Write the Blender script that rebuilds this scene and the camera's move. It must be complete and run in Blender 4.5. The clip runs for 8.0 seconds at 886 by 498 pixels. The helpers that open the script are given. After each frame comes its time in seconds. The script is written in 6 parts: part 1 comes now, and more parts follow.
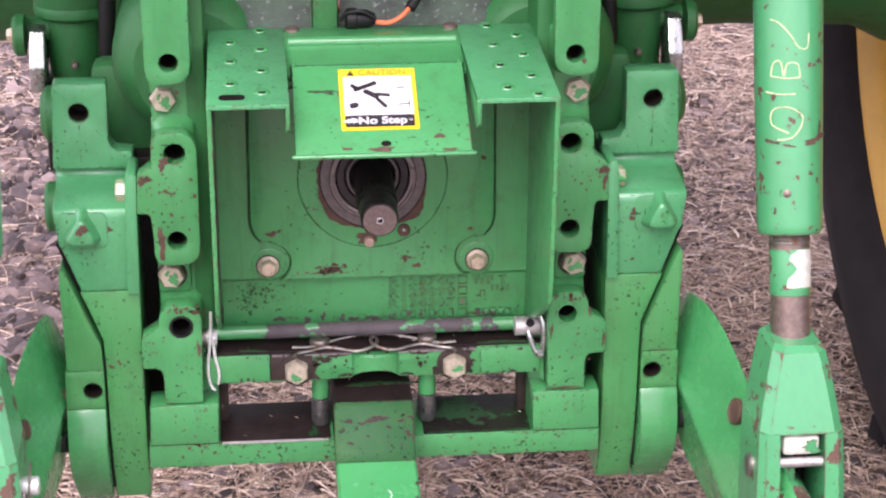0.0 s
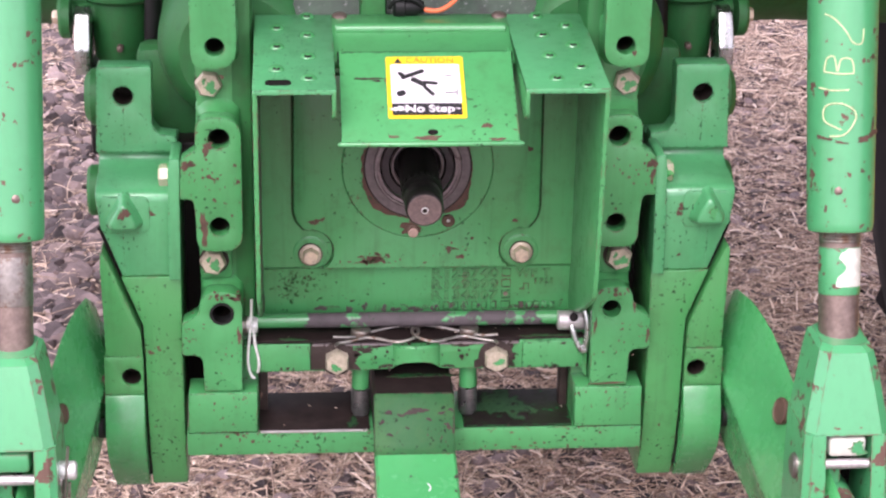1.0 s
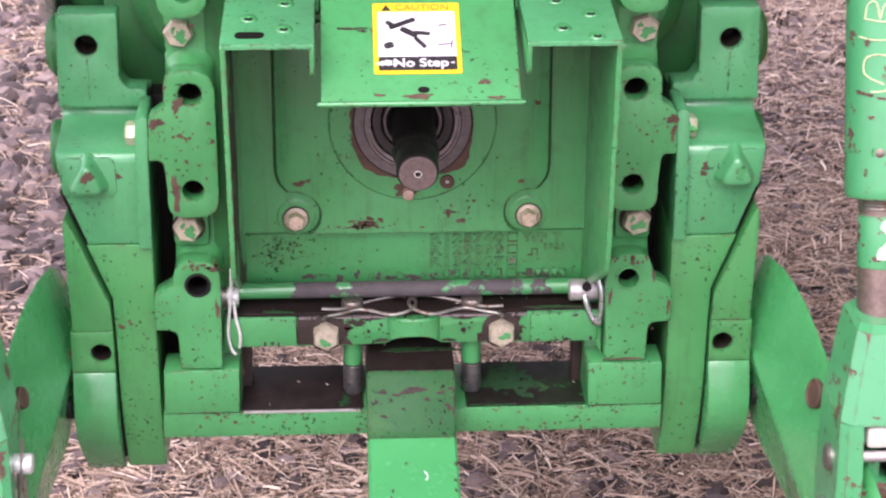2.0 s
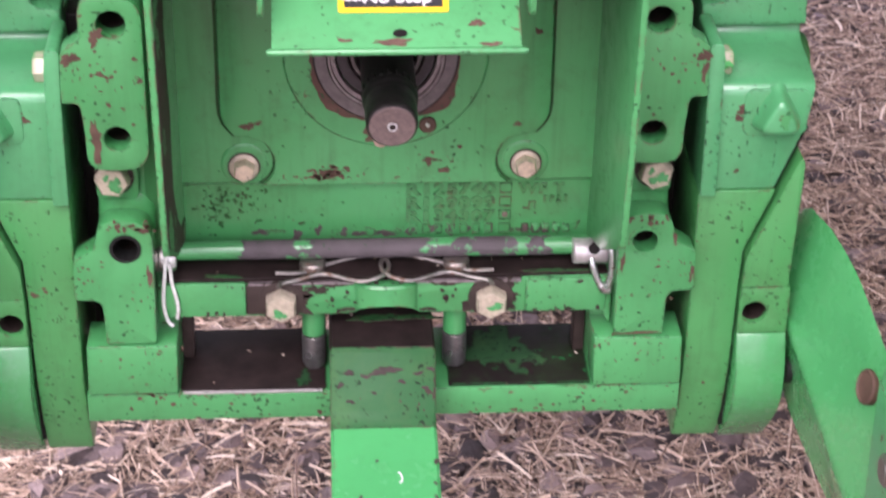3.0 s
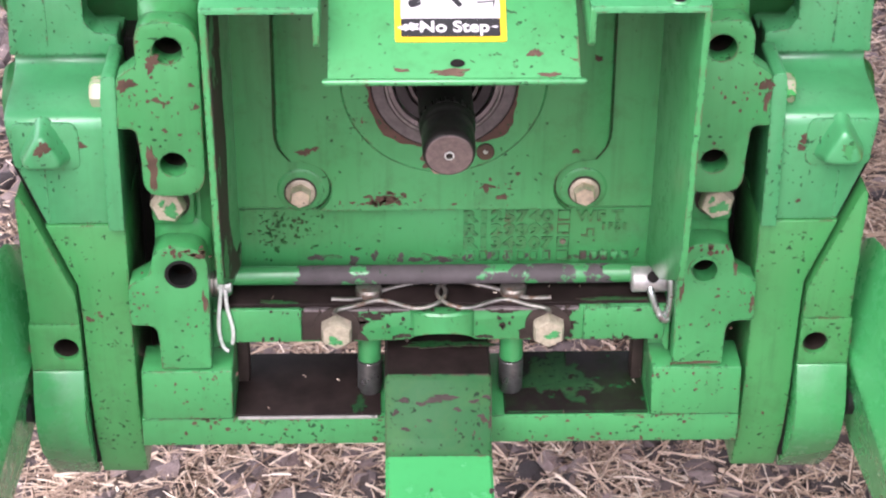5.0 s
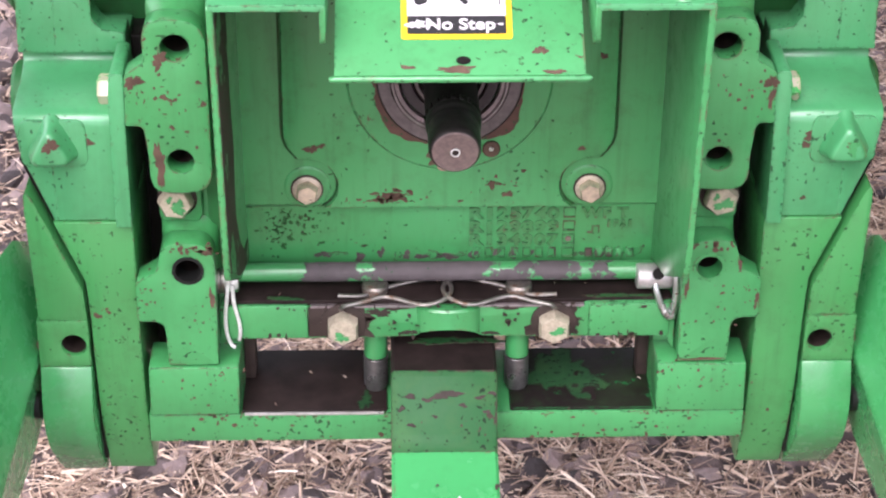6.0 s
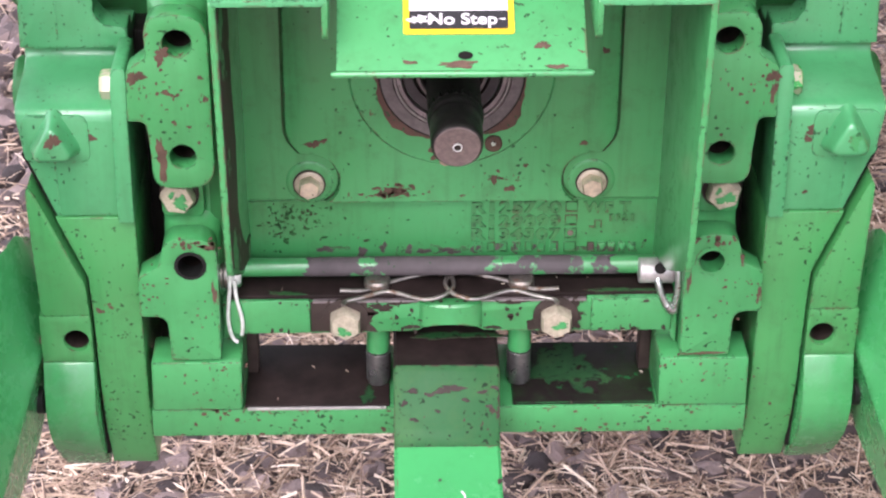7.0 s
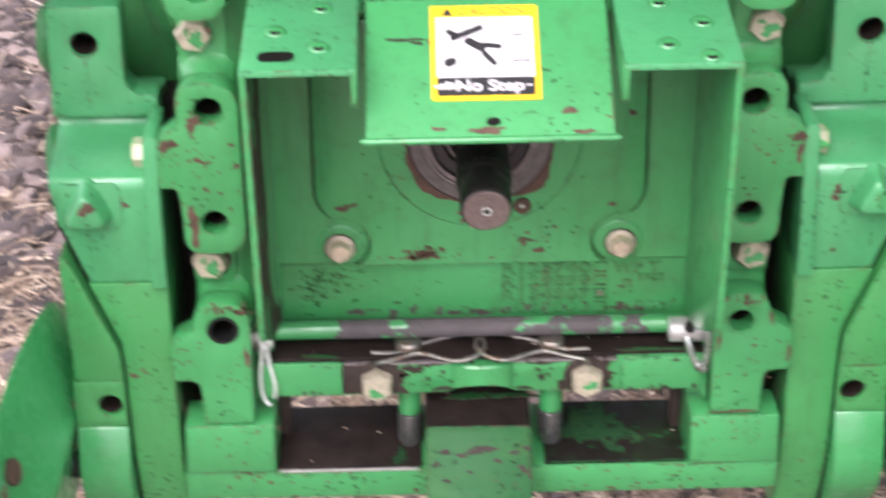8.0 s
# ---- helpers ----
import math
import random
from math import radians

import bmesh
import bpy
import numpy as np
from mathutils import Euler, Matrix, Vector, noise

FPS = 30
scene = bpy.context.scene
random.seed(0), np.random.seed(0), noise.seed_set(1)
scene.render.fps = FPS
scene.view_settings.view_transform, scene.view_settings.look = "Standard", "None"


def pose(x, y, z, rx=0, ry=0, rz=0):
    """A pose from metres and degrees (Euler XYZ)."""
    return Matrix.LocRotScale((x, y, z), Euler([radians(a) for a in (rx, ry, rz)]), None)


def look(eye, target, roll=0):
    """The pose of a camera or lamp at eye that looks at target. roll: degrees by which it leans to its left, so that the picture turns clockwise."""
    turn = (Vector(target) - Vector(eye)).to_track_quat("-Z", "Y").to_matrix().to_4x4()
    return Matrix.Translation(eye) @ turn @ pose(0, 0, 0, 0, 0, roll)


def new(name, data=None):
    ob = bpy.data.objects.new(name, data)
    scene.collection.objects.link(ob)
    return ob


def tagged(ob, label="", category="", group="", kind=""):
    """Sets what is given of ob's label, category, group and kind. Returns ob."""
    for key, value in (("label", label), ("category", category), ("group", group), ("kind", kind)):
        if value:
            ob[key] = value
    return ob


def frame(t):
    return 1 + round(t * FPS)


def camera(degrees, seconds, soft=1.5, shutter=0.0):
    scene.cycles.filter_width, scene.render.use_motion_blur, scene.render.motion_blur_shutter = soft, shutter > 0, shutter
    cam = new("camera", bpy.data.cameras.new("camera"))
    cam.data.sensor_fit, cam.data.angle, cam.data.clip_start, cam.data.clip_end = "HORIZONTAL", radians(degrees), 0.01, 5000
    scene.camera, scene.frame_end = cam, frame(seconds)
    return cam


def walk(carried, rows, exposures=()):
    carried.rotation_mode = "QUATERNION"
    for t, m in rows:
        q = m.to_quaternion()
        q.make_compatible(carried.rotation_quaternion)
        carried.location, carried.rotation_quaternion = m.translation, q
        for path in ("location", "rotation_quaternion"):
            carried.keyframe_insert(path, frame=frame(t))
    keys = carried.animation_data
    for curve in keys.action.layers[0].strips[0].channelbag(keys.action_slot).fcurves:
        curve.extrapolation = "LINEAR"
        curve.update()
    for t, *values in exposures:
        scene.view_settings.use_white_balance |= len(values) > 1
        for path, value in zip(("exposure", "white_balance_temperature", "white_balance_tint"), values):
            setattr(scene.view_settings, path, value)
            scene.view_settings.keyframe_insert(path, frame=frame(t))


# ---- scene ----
cam = camera(25.0, 8.0, soft=2.2, shutter=0.4)
PATH = [
    (0, (-0.1060, -1.7119, 1.2913), (0.0031, -0.6057, 0.8391), 0.28),
    (0.5, (-0.1052, -1.7030, 1.2908), (0.0032, -0.5954, 0.8419), 0.63),
    (1, (-0.1133, -1.6953, 1.2786), (-0.0249, -0.5880, 0.8247), 1.04),
    (1.5, (-0.0821, -1.6579, 1.2623), (-0.0021, -0.5563, 0.7932), 0.57),
    (1.7, (-0.0544, -1.6203, 1.2617), (0.0011, -0.5229, 0.7795), 0.27),
    (2.8, (-0.0582, -1.2109, 1.2617), (0.0113, -0.1747, 0.6604), 0.89),
    (3, (-0.0446, -1.1950, 1.2449), (0.0271, -0.1718, 0.6220), 1.15),
    (3.5, (-0.0339, -1.1862, 1.2449), (0.0243, -0.1761, 0.5996), 0.93),
    (4, (-0.0363, -1.1871, 1.2531), (0.0036, -0.1720, 0.6143), 0.40),
    (4.5, (-0.0357, -1.1760, 1.2553), (0.0025, -0.1521, 0.6307), 0.35),
    (5, (-0.0394, -1.1752, 1.2549), (-0.0056, -0.1503, 0.6318), 0.54),
    (6.5, (-0.0393, -1.1836, 1.2569), (-0.0105, -0.1588, 0.6332), 0.40),
    (7, (-0.0399, -1.1810, 1.2575), (-0.0108, -0.1582, 0.6305), 0.34),
    (7.5, (-0.0412, -1.1806, 1.2637), (-0.0080, -0.1594, 0.6344), 0.39),
    (7.9, (-0.0423, -1.1826, 1.2684), (-0.0121, -0.1488, 0.6599), 0.08),
    (8, (-0.0406, -1.1832, 1.2725), (-0.0286, -0.1461, 0.6690), -0.81),
]
walk(cam, [(t, look(eye, target, roll)) for t, eye, target, roll in PATH],
     exposures=[(0.0, 1.26, 6500, 16), (0.5, 1.26, 6500, 16), (1.0, 1.29, 6500, 16), (1.5, 1.30, 6500, 16), (3.0, 1.35, 6450, 19.5), (3.5, 1.44, 6450, 14), (4.0, 1.49, 6400, 6), (4.5, 1.49, 6400, 7.5),
                (5.0, 1.49, 6400, 9), (6.5, 1.48, 6400, 9.5), (7.0, 1.48, 6400, 9.5), (7.5, 1.46, 6500, 6), (8.0, 1.44, 6500, 4)])

# ---- world and light: bright overcast sky ----
world = bpy.data.worlds.new("overcast_sky")
scene.world = world
world.use_nodes = True
wn = world.node_tree.nodes
sky = wn.new("ShaderNodeTexSky")
sky.sky_type = "NISHITA"
sky.sun_disc = False
sky.sun_elevation, sky.sun_rotation = radians(52), radians(200)
sky.dust_density, sky.air_density, sky.ozone_density = 4.0, 1.0, 1.0
# cloud cover: brighter overhead than at the horizon
wl = world.node_tree.links
wco, wsep, wmap = wn.new("ShaderNodeTexCoord"), wn.new("ShaderNodeSeparateXYZ"), wn.new("ShaderNodeMapRange")
wl.new(wco.outputs["Generated"], wsep.inputs[0])
wl.new(wsep.outputs["Z"], wmap.inputs["Value"])
wmap.inputs["To Min"].default_value, wmap.inputs["To Max"].default_value = 0.72, 1.16
cloud = wn.new("ShaderNodeMixRGB")
cloud.blend_type, cloud.inputs["Fac"].default_value = "MULTIPLY", 1.0
cloud.inputs["Color1"].default_value = (8.0, 7.6, 8.7, 1)
wl.new(wmap.outputs[0], cloud.inputs["Color2"])
grey = wn.new("ShaderNodeMixRGB")
grey.inputs["Fac"].default_value = 0.8
wl.new(sky.outputs[0], grey.inputs["Color1"])
wl.new(cloud.outputs[0], grey.inputs["Color2"])
wl.new(grey.outputs[0], wn["Background"].inputs["Color"])
wn["Background"].inputs["Strength"].default_value = 0.15
sun = new("sun", bpy.data.lights.new("sun", "SUN"))
sun.data.energy, sun.data.angle, sun.data.color = 1.45, radians(45), (1.0, 0.95, 0.97)
sun.matrix_world = look((-1.2, -2.4, 3.7), (0, 0.2, 0.5))


# ---- materials ----
def nodes_of(name):
    m = bpy.data.materials.new(name)
    m.use_nodes = True
    return m, m.node_tree.nodes, m.node_tree.links, m.node_tree.nodes["Principled BSDF"]


def ramp(n, l, source, stops):
    r = n.new("ShaderNodeValToRGB")
    while len(r.color_ramp.elements) < len(stops):
        r.color_ramp.elements.new(0.5)
    for e, (p, v) in zip(r.color_ramp.elements, stops):
        e.position = p
        e.color = (v, v, v, 1) if not isinstance(v, tuple) else (*v, 1)
    l.new(source, r.inputs[0])
    return r.outputs[0]


def noise_tex(n, l, scale, detail=3, rough=0.55, stretch=(1, 1, 1), shift=0.0, kind="Object"):
    co, mp, tx = n.new("ShaderNodeTexCoord"), n.new("ShaderNodeMapping"), n.new("ShaderNodeTexNoise")
    mp.inputs["Scale"].default_value = stretch
    mp.inputs["Location"].default_value = (shift, shift * 0.7, -shift)
    l.new(co.outputs[kind], mp.inputs[0])
    l.new(mp.outputs[0], tx.inputs["Vector"])
    tx.inputs["Scale"].default_value, tx.inputs["Detail"].default_value, tx.inputs["Roughness"].default_value = scale, detail, rough
    return tx.outputs[0]


def math_node(n, l, op, a, b):
    m = n.new("ShaderNodeMath")
    m.operation = op
    for k, v in enumerate((a, b)):
        if isinstance(v, (int, float)):
            m.inputs[k].default_value = v
        else:
            l.new(v, m.inputs[k])
    return m.outputs[0]


def mix(n, l, fac, a, b, blend="MIX"):
    m = n.new("ShaderNodeMixRGB")
    m.blend_type = blend
    for key, v in (("Fac", fac), ("Color1", a), ("Color2", b)):
        if isinstance(v, tuple):
            m.inputs[key].default_value = (*v, 1)
        elif isinstance(v, (int, float)):
            m.inputs[key].default_value = v
        else:
            l.new(v, m.inputs[key])
    return m.outputs[0]


def bump(n, l, b, height, strength=0.2, distance=0.001):
    k = n.new("ShaderNodeBump")
    k.inputs["Strength"].default_value, k.inputs["Distance"].default_value = strength, distance
    l.new(height, k.inputs["Height"])
    l.new(k.outputs[0], b.inputs["Normal"])


GREEN = (0.050, 0.256, 0.084)
RUST = (0.068, 0.040, 0.030)


def paint(name, base=GREEN, speck=0.70, flake=0.75, bare=0.0, dirt=0.35, rough=0.36, chip=RUST, gloss=0.45):
    """Glossy enamel with rust-brown chips: speck and flake are the noise levels over which the paint is gone;
    bare is the share of the surface rubbed down to dark metal in broad ragged patches."""
    m, n, l, b = nodes_of(name)
    tone = ramp(n, l, noise_tex(n, l, 9, 4), [(0.3, 0.93), (0.7, 1.05)])
    colour = mix(n, l, 1.0, base, tone, "MULTIPLY")
    grime = ramp(n, l, noise_tex(n, l, 45, 6, 0.7, shift=3.1), [(0.50, 0.0), (0.78, 1.0)])
    colour = mix(n, l, math_node(n, l, "MULTIPLY", grime, dirt), colour, (0.034, 0.085, 0.028))
    # broad olive film of dust and oil, and thin streaks that run down
    film = ramp(n, l, noise_tex(n, l, 11, 5, 0.62, shift=9.3), [(0.48, 0.0), (0.76, 0.55)])
    colour = mix(n, l, math_node(n, l, "MULTIPLY", film, dirt), colour, (0.060, 0.150, 0.045))
    streak = ramp(n, l, noise_tex(n, l, 130, 4, 0.6, stretch=(1, 1, 0.07), shift=6.1), [(0.52, 0.0), (0.72, 0.60)])
    colour = mix(n, l, math_node(n, l, "MULTIPLY", streak, dirt), colour, (0.022, 0.080, 0.026))
    where = ramp(n, l, noise_tex(n, l, 14, 2, shift=7.7), [(0.38, 0.0), (0.66, 0.12)])
    # edges lose their paint first
    rounded, geo = n.new("ShaderNodeBevel"), n.new("ShaderNodeNewGeometry")
    rounded.samples, rounded.inputs["Radius"].default_value = 4, 0.0028
    turn = n.new("ShaderNodeVectorMath")
    turn.operation = "DOT_PRODUCT"
    l.new(rounded.outputs[0], turn.inputs[0])
    l.new(geo.outputs["Normal"], turn.inputs[1])
    edge = ramp(n, l, math_node(n, l, "SUBTRACT", 1.0, turn.outputs["Value"]), [(0.01, 0.0), (0.10, 0.17)])
    where = math_node(n, l, "ADD", where, edge)
    small = math_node(n, l, "ADD", noise_tex(n, l, 260, 2, 0.5, shift=1.3), where)
    small = ramp(n, l, small, [(speck + 0.075, 0.0), (speck + 0.105, 1.0)])
    large = math_node(n, l, "ADD", noise_tex(n, l, 62, 5, 0.62, shift=5.9), where)
    large = ramp(n, l, large, [(flake + 0.07, 0.0), (flake + 0.082, 1.0)])
    gone = math_node(n, l, "MAXIMUM", small, large)
    if bare > 0:
        wide = noise_tex(n, l, 22, 6, 0.65, shift=11.0)
        wide = ramp(n, l, wide, [(0.5 + 0.55 * (0.5 - bare), 0.0), (0.52 + 0.55 * (0.5 - bare), 1.0)])
        gone = math_node(n, l, "MAXIMUM", gone, wide)
    metal = mix(n, l, noise_tex(n, l, 90, 4), chip, tuple(v * 1.9 for v in chip))
    metal = mix(n, l, math_node(n, l, "SUBTRACT", small, large), metal, tuple(0.22 * v + 0.012 for v in base))
    l.new(mix(n, l, gone, colour, metal), b.inputs["Base Color"])
    l.new(math_node(n, l, "MULTIPLY", gloss, math_node(n, l, "SUBTRACT", 1.0, math_node(n, l, "MULTIPLY", gone, 0.75))), b.inputs["Specular IOR Level"])
    l.new(math_node(n, l, "MULTIPLY", math_node(n, l, "SUBTRACT", 1.0, gone), 0.8 if rough < 0.45 else 0.0), b.inputs["Coat Weight"])
    shine = math_node(n, l, "ADD", rough, math_node(n, l, "MULTIPLY", grime, 0.2))
    l.new(math_node(n, l, "MAXIMUM", shine, math_node(n, l, "MULTIPLY", gone, 0.62)), b.inputs["Roughness"])
    relief = math_node(n, l, "SUBTRACT", math_node(n, l, "MULTIPLY", noise_tex(n, l, 75, 5, 0.65), 0.9), gone)
    bump(n, l, b, relief, 0.34, 0.0007)
    b.inputs["Coat Roughness"].default_value = 0.22
    return m


def metal(name, colour, rough=0.35, metallic=0.9, rust=0.0, fine=160):
    m, n, l, b = nodes_of(name)
    v = ramp(n, l, noise_tex(n, l, fine, 5, 0.65), [(0.3, 0.65), (0.7, 1.15)])
    c = mix(n, l, 1.0, colour, v, "MULTIPLY")
    if rust > 0:
        r = ramp(n, l, noise_tex(n, l, 55, 5, 0.7, shift=2.0), [(0.6 - 0.3 * rust, 0.0), (0.7 - 0.3 * rust, 1.0)])
        c = mix(n, l, r, c, (0.12, 0.06, 0.035))
        l.new(math_node(n, l, "MULTIPLY", math_node(n, l, "SUBTRACT", 1.0, r), metallic), b.inputs["Metallic"])
    else:
        b.inputs["Metallic"].default_value = metallic
    l.new(c, b.inputs["Base Color"])
    l.new(ramp(n, l, noise_tex(n, l, fine * 0.6, 4), [(0.3, rough * 0.7), (0.7, min(1, rough * 1.4))]), b.inputs["Roughness"])
    bump(n, l, b, noise_tex(n, l, fine * 1.5, 3), 0.15, 0.0004)
    return m


def plain(name, colour, rough=0.6, spread=0.15, scale=60, wear=None, level=0.62, gloss=0.5):
    m, n, l, b = nodes_of(name)
    v = ramp(n, l, noise_tex(n, l, scale, 5, 0.6), [(0.3, 1 - spread), (0.7, 1 + spread)])
    c = mix(n, l, 1.0, colour, v, "MULTIPLY")
    if wear:
        g = ramp(n, l, noise_tex(n, l, 180, 5, 0.7, shift=4), [(level, 0.0), (level + 0.03, 1.0)])
        c = mix(n, l, g, c, wear)
    l.new(c, b.inputs["Base Color"])
    b.inputs["Roughness"].default_value = rough
    b.inputs["Specular IOR Level"].default_value = gloss
    bump(n, l, b, noise_tex(n, l, scale * 3, 3), 0.15, 0.0005)
    return m


PAINT = paint("green_enamel", speck=0.692, dirt=0.28)
PAINT_CHIPPED = paint("green_enamel_chipped", speck=0.668, flake=0.70, dirt=0.28)
PAINT_FLAP = paint("green_enamel_scuffed_flap", speck=0.69, dirt=0.35, rough=0.46, gloss=0.35)
# link green, base brightened to carry the light on the blades' flanks
PAINT_BLADE_LIT = paint("green_enamel_forged_link_lit", base=(0.052, 0.285, 0.092), speck=0.84, flake=0.79, dirt=0.04, rough=0.27, gloss=0.5)
PAINT_CAST = paint("green_enamel_cast", speck=0.69, flake=0.72, dirt=0.50, rough=0.36)
# paler green base for the upper sway castings and the tread wings
PAINT_PALE = paint("green_enamel_pale", base=(0.068, 0.300, 0.122), speck=0.68, flake=0.74, dirt=0.25, rough=0.38, gloss=0.5)
PAINT_GLOSSY = paint("green_enamel_glossy", speck=0.73, flake=0.76, dirt=0.3, rough=0.26, gloss=0.45)
# drawbar green with the sky's brightness on its flat rear put into the base
PAINT_BAR_LIT = paint("green_enamel_drawbar_lit", base=(0.056, 0.305, 0.100), speck=0.73, flake=0.76, dirt=0.12, rough=0.2, gloss=0.6)
# dirty green whose darker base also holds the shade behind the hitch
PAINT_SHADED = paint("green_enamel_shaded", base=(0.023, 0.145, 0.040), speck=0.75, flake=0.76, dirt=0.7, rough=0.5)
PAINT_RUBBED = paint("green_enamel_rubbed", speck=0.66, flake=0.62, bare=0.42, dirt=0.5, rough=0.42, chip=(0.05, 0.035, 0.032))
PAINT_LINK = paint("green_enamel_link", base=(0.062, 0.305, 0.125), speck=0.72, flake=0.595, dirt=0.15, rough=0.3, chip=(0.085, 0.050, 0.040))
# brown bare steel, lowered towards black to hold the slots' shade
BARE_AND_SHADE = plain("dark_bare_steel_and_shade", (0.019, 0.0125, 0.012), 0.6, 0.45, 40, gloss=0.12)
BARE_TRACES_SHADED = paint("dark_steel_paint_traces_shaded", base=(0.010, 0.007, 0.007), speck=0.68, flake=0.6, dirt=0.2, rough=0.6, chip=(0.012, 0.06, 0.020), gloss=0.12)
PAINT_OLIVE = paint("green_enamel_dusty", base=(0.052, 0.248, 0.074), speck=0.675, flake=0.73, dirt=0.40, rough=0.36)
PAINT_GRIMY = paint("green_enamel_grimy", base=(0.014, 0.080, 0.022), speck=0.63, flake=0.64, dirt=1.0, rough=0.55, gloss=0.25, chip=(0.036, 0.024, 0.021))
# paint left on the slot floor, darkened along with the slot's shade
FLOOR_GREEN_SHADED = paint("green_slot_floor_shaded", base=(0.010, 0.045, 0.014), speck=0.6, flake=0.62, bare=0.4, dirt=0.8, rough=0.6, gloss=0.2, chip=(0.012, 0.008, 0.008))
RUSTY_RING = paint("green_enamel_rusty_ring", speck=0.62, flake=0.6, bare=0.75, dirt=0.5, chip=(0.070, 0.038, 0.032))
# lining of drilled holes, coloured dark for the shade inside them
BORE = plain("shaded_bore", (0.022, 0.015, 0.013), 0.7, 0.4, 120, gloss=0.2)
DIRTY = plain("oily_gritty_casting", (0.022, 0.046, 0.026), 0.55, 0.75, 38, wear=(0.17, 0.18, 0.17), level=0.60)
BROWN = plain("bare_brown_steel", (0.090, 0.052, 0.039), 0.6, 0.3, 90, gloss=0.25)
DARK_BROWN = plain("dark_brown_steel", (0.037, 0.025, 0.022), 0.6, 0.35, 70, gloss=0.25)
MAUVE = plain("mauve_bare_casting", (0.075, 0.056, 0.057), 0.55, 0.35, 120, gloss=0.3)
ZINC = metal("zinc_plated_steel", (0.74, 0.60, 0.47), 0.34, 0.6)
ZINC_PAINTED = paint("gold_zinc_paint_traces", base=(0.42, 0.37, 0.26), speck=0.70, flake=0.535, dirt=0.1, rough=0.3, chip=(0.04, 0.22, 0.06))
STEEL = metal("bright_steel", (0.55, 0.55, 0.54), 0.28, 0.95)
PIN_END = metal("dark_worn_pin", (0.20, 0.19, 0.19), 0.32, 0.75)
SLEEVE = metal("worn_bright_sleeve", (0.55, 0.51, 0.51), 0.34, 0.6)
CREAM = metal("cream_zinc", (0.50, 0.42, 0.33), 0.42, 0.35, fine=220)
BRIGHT = metal("bright_zinc", (0.74, 0.71, 0.71), 0.34, 0.35)
STEEL_WORN = metal("worn_steel", (0.30, 0.27, 0.25), 0.38, 0.85, rust=0.25)
ROD = metal("brown_steel_rod", (0.22, 0.16, 0.14), 0.4, 0.6)
SHAFT = metal("dark_oiled_steel", (0.030, 0.026, 0.025), 0.42, 0.5)
# black of the oily shaft, and of plates that stand in for shade
OIL_SHADE_BLACK = plain("black_oil_and_shade", (0.008, 0.006, 0.006), 0.5, gloss=0.22)
SHAFT_END = metal("machined_shaft_end", (0.155, 0.106, 0.102), 0.5, 0.2, fine=300)
SEAL = metal("mauve_grey_seal_ring", (0.145, 0.112, 0.118), 0.45, 0.25)
SEAL_BRIGHT = metal("bright_seal_rim", (0.27, 0.22, 0.23), 0.35, 0.5)
SEAL_DARK = plain("dark_seal_rubber", (0.060, 0.046, 0.050), 0.55, 0.25, 90, gloss=0.3)
# letters' green, darkened so that the relief's shading shows
LETTER_SHADED = paint("green_enamel_cast_letter_shaded", base=(0.030, 0.170, 0.050), speck=0.69, flake=0.74, dirt=0.9, rough=0.38)
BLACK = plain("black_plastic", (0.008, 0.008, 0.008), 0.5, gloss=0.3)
# near-black for pieces that show the shade in holes, grooves and gaps
HOLE = plain("dark_hole_shade", (0.008, 0.006, 0.006), 0.7, gloss=0.15)
RUBBER = plain("tyre_rubber", (0.015, 0.012, 0.013), 0.8, 0.3, 25, gloss=0.25)
YELLOW = plain("yellow_wheel_paint", (0.62, 0.34, 0.03), 0.4, 0.12, 12)
DECAL_YELLOW = plain("decal_yellow", (0.75, 0.50, 0.02), 0.45, 0.06, 90)
DECAL_WHITE = plain("decal_white", (0.66, 0.60, 0.64), 0.45, 0.06, 90)
DECAL_BLACK = plain("decal_black", (0.02, 0.018, 0.022), 0.45, 0.1, 90, wear=(0.5, 0.47, 0.5), level=0.68)
DECAL_FADED = plain("decal_faded_print", (0.30, 0.18, 0.03), 0.45, 0.2, 90)
PINK_PEG = metal("pinkish_bare_peg", (0.46, 0.30, 0.25), 0.5, 0.2)
RUBBED_INNER = paint("green_enamel_rubbed_inner", base=(0.03, 0.17, 0.05), speck=0.6, flake=0.6, bare=0.62, dirt=0.8, rough=0.5, chip=(0.030, 0.019, 0.017))
CHALK = plain("yellow_chalk", (0.46, 0.52, 0.30), 0.9, 0.3, 300)
ORANGE = plain("orange_wire", (0.75, 0.16, 0.06), 0.5, 0.05)
RED = plain("red_brown_plug", (0.12, 0.03, 0.025), 0.5, 0.2)
WHITE_PAINT = plain("white_paint_patch", (0.54, 0.53, 0.47), 0.5, 0.2, 90)


# ---- building helpers ----
def thing(name, base, label, category, group="", kind=""):
    ob = new(name)
    ob.empty_display_size = 0.05
    ob.location = base
    ob["base"] = base
    return tagged(ob, label, category, group, kind)


def origin(ob):
    place = Vector((0, 0, 0))
    while ob is not None:
        place += ob.location
        ob = ob.parent
    return place


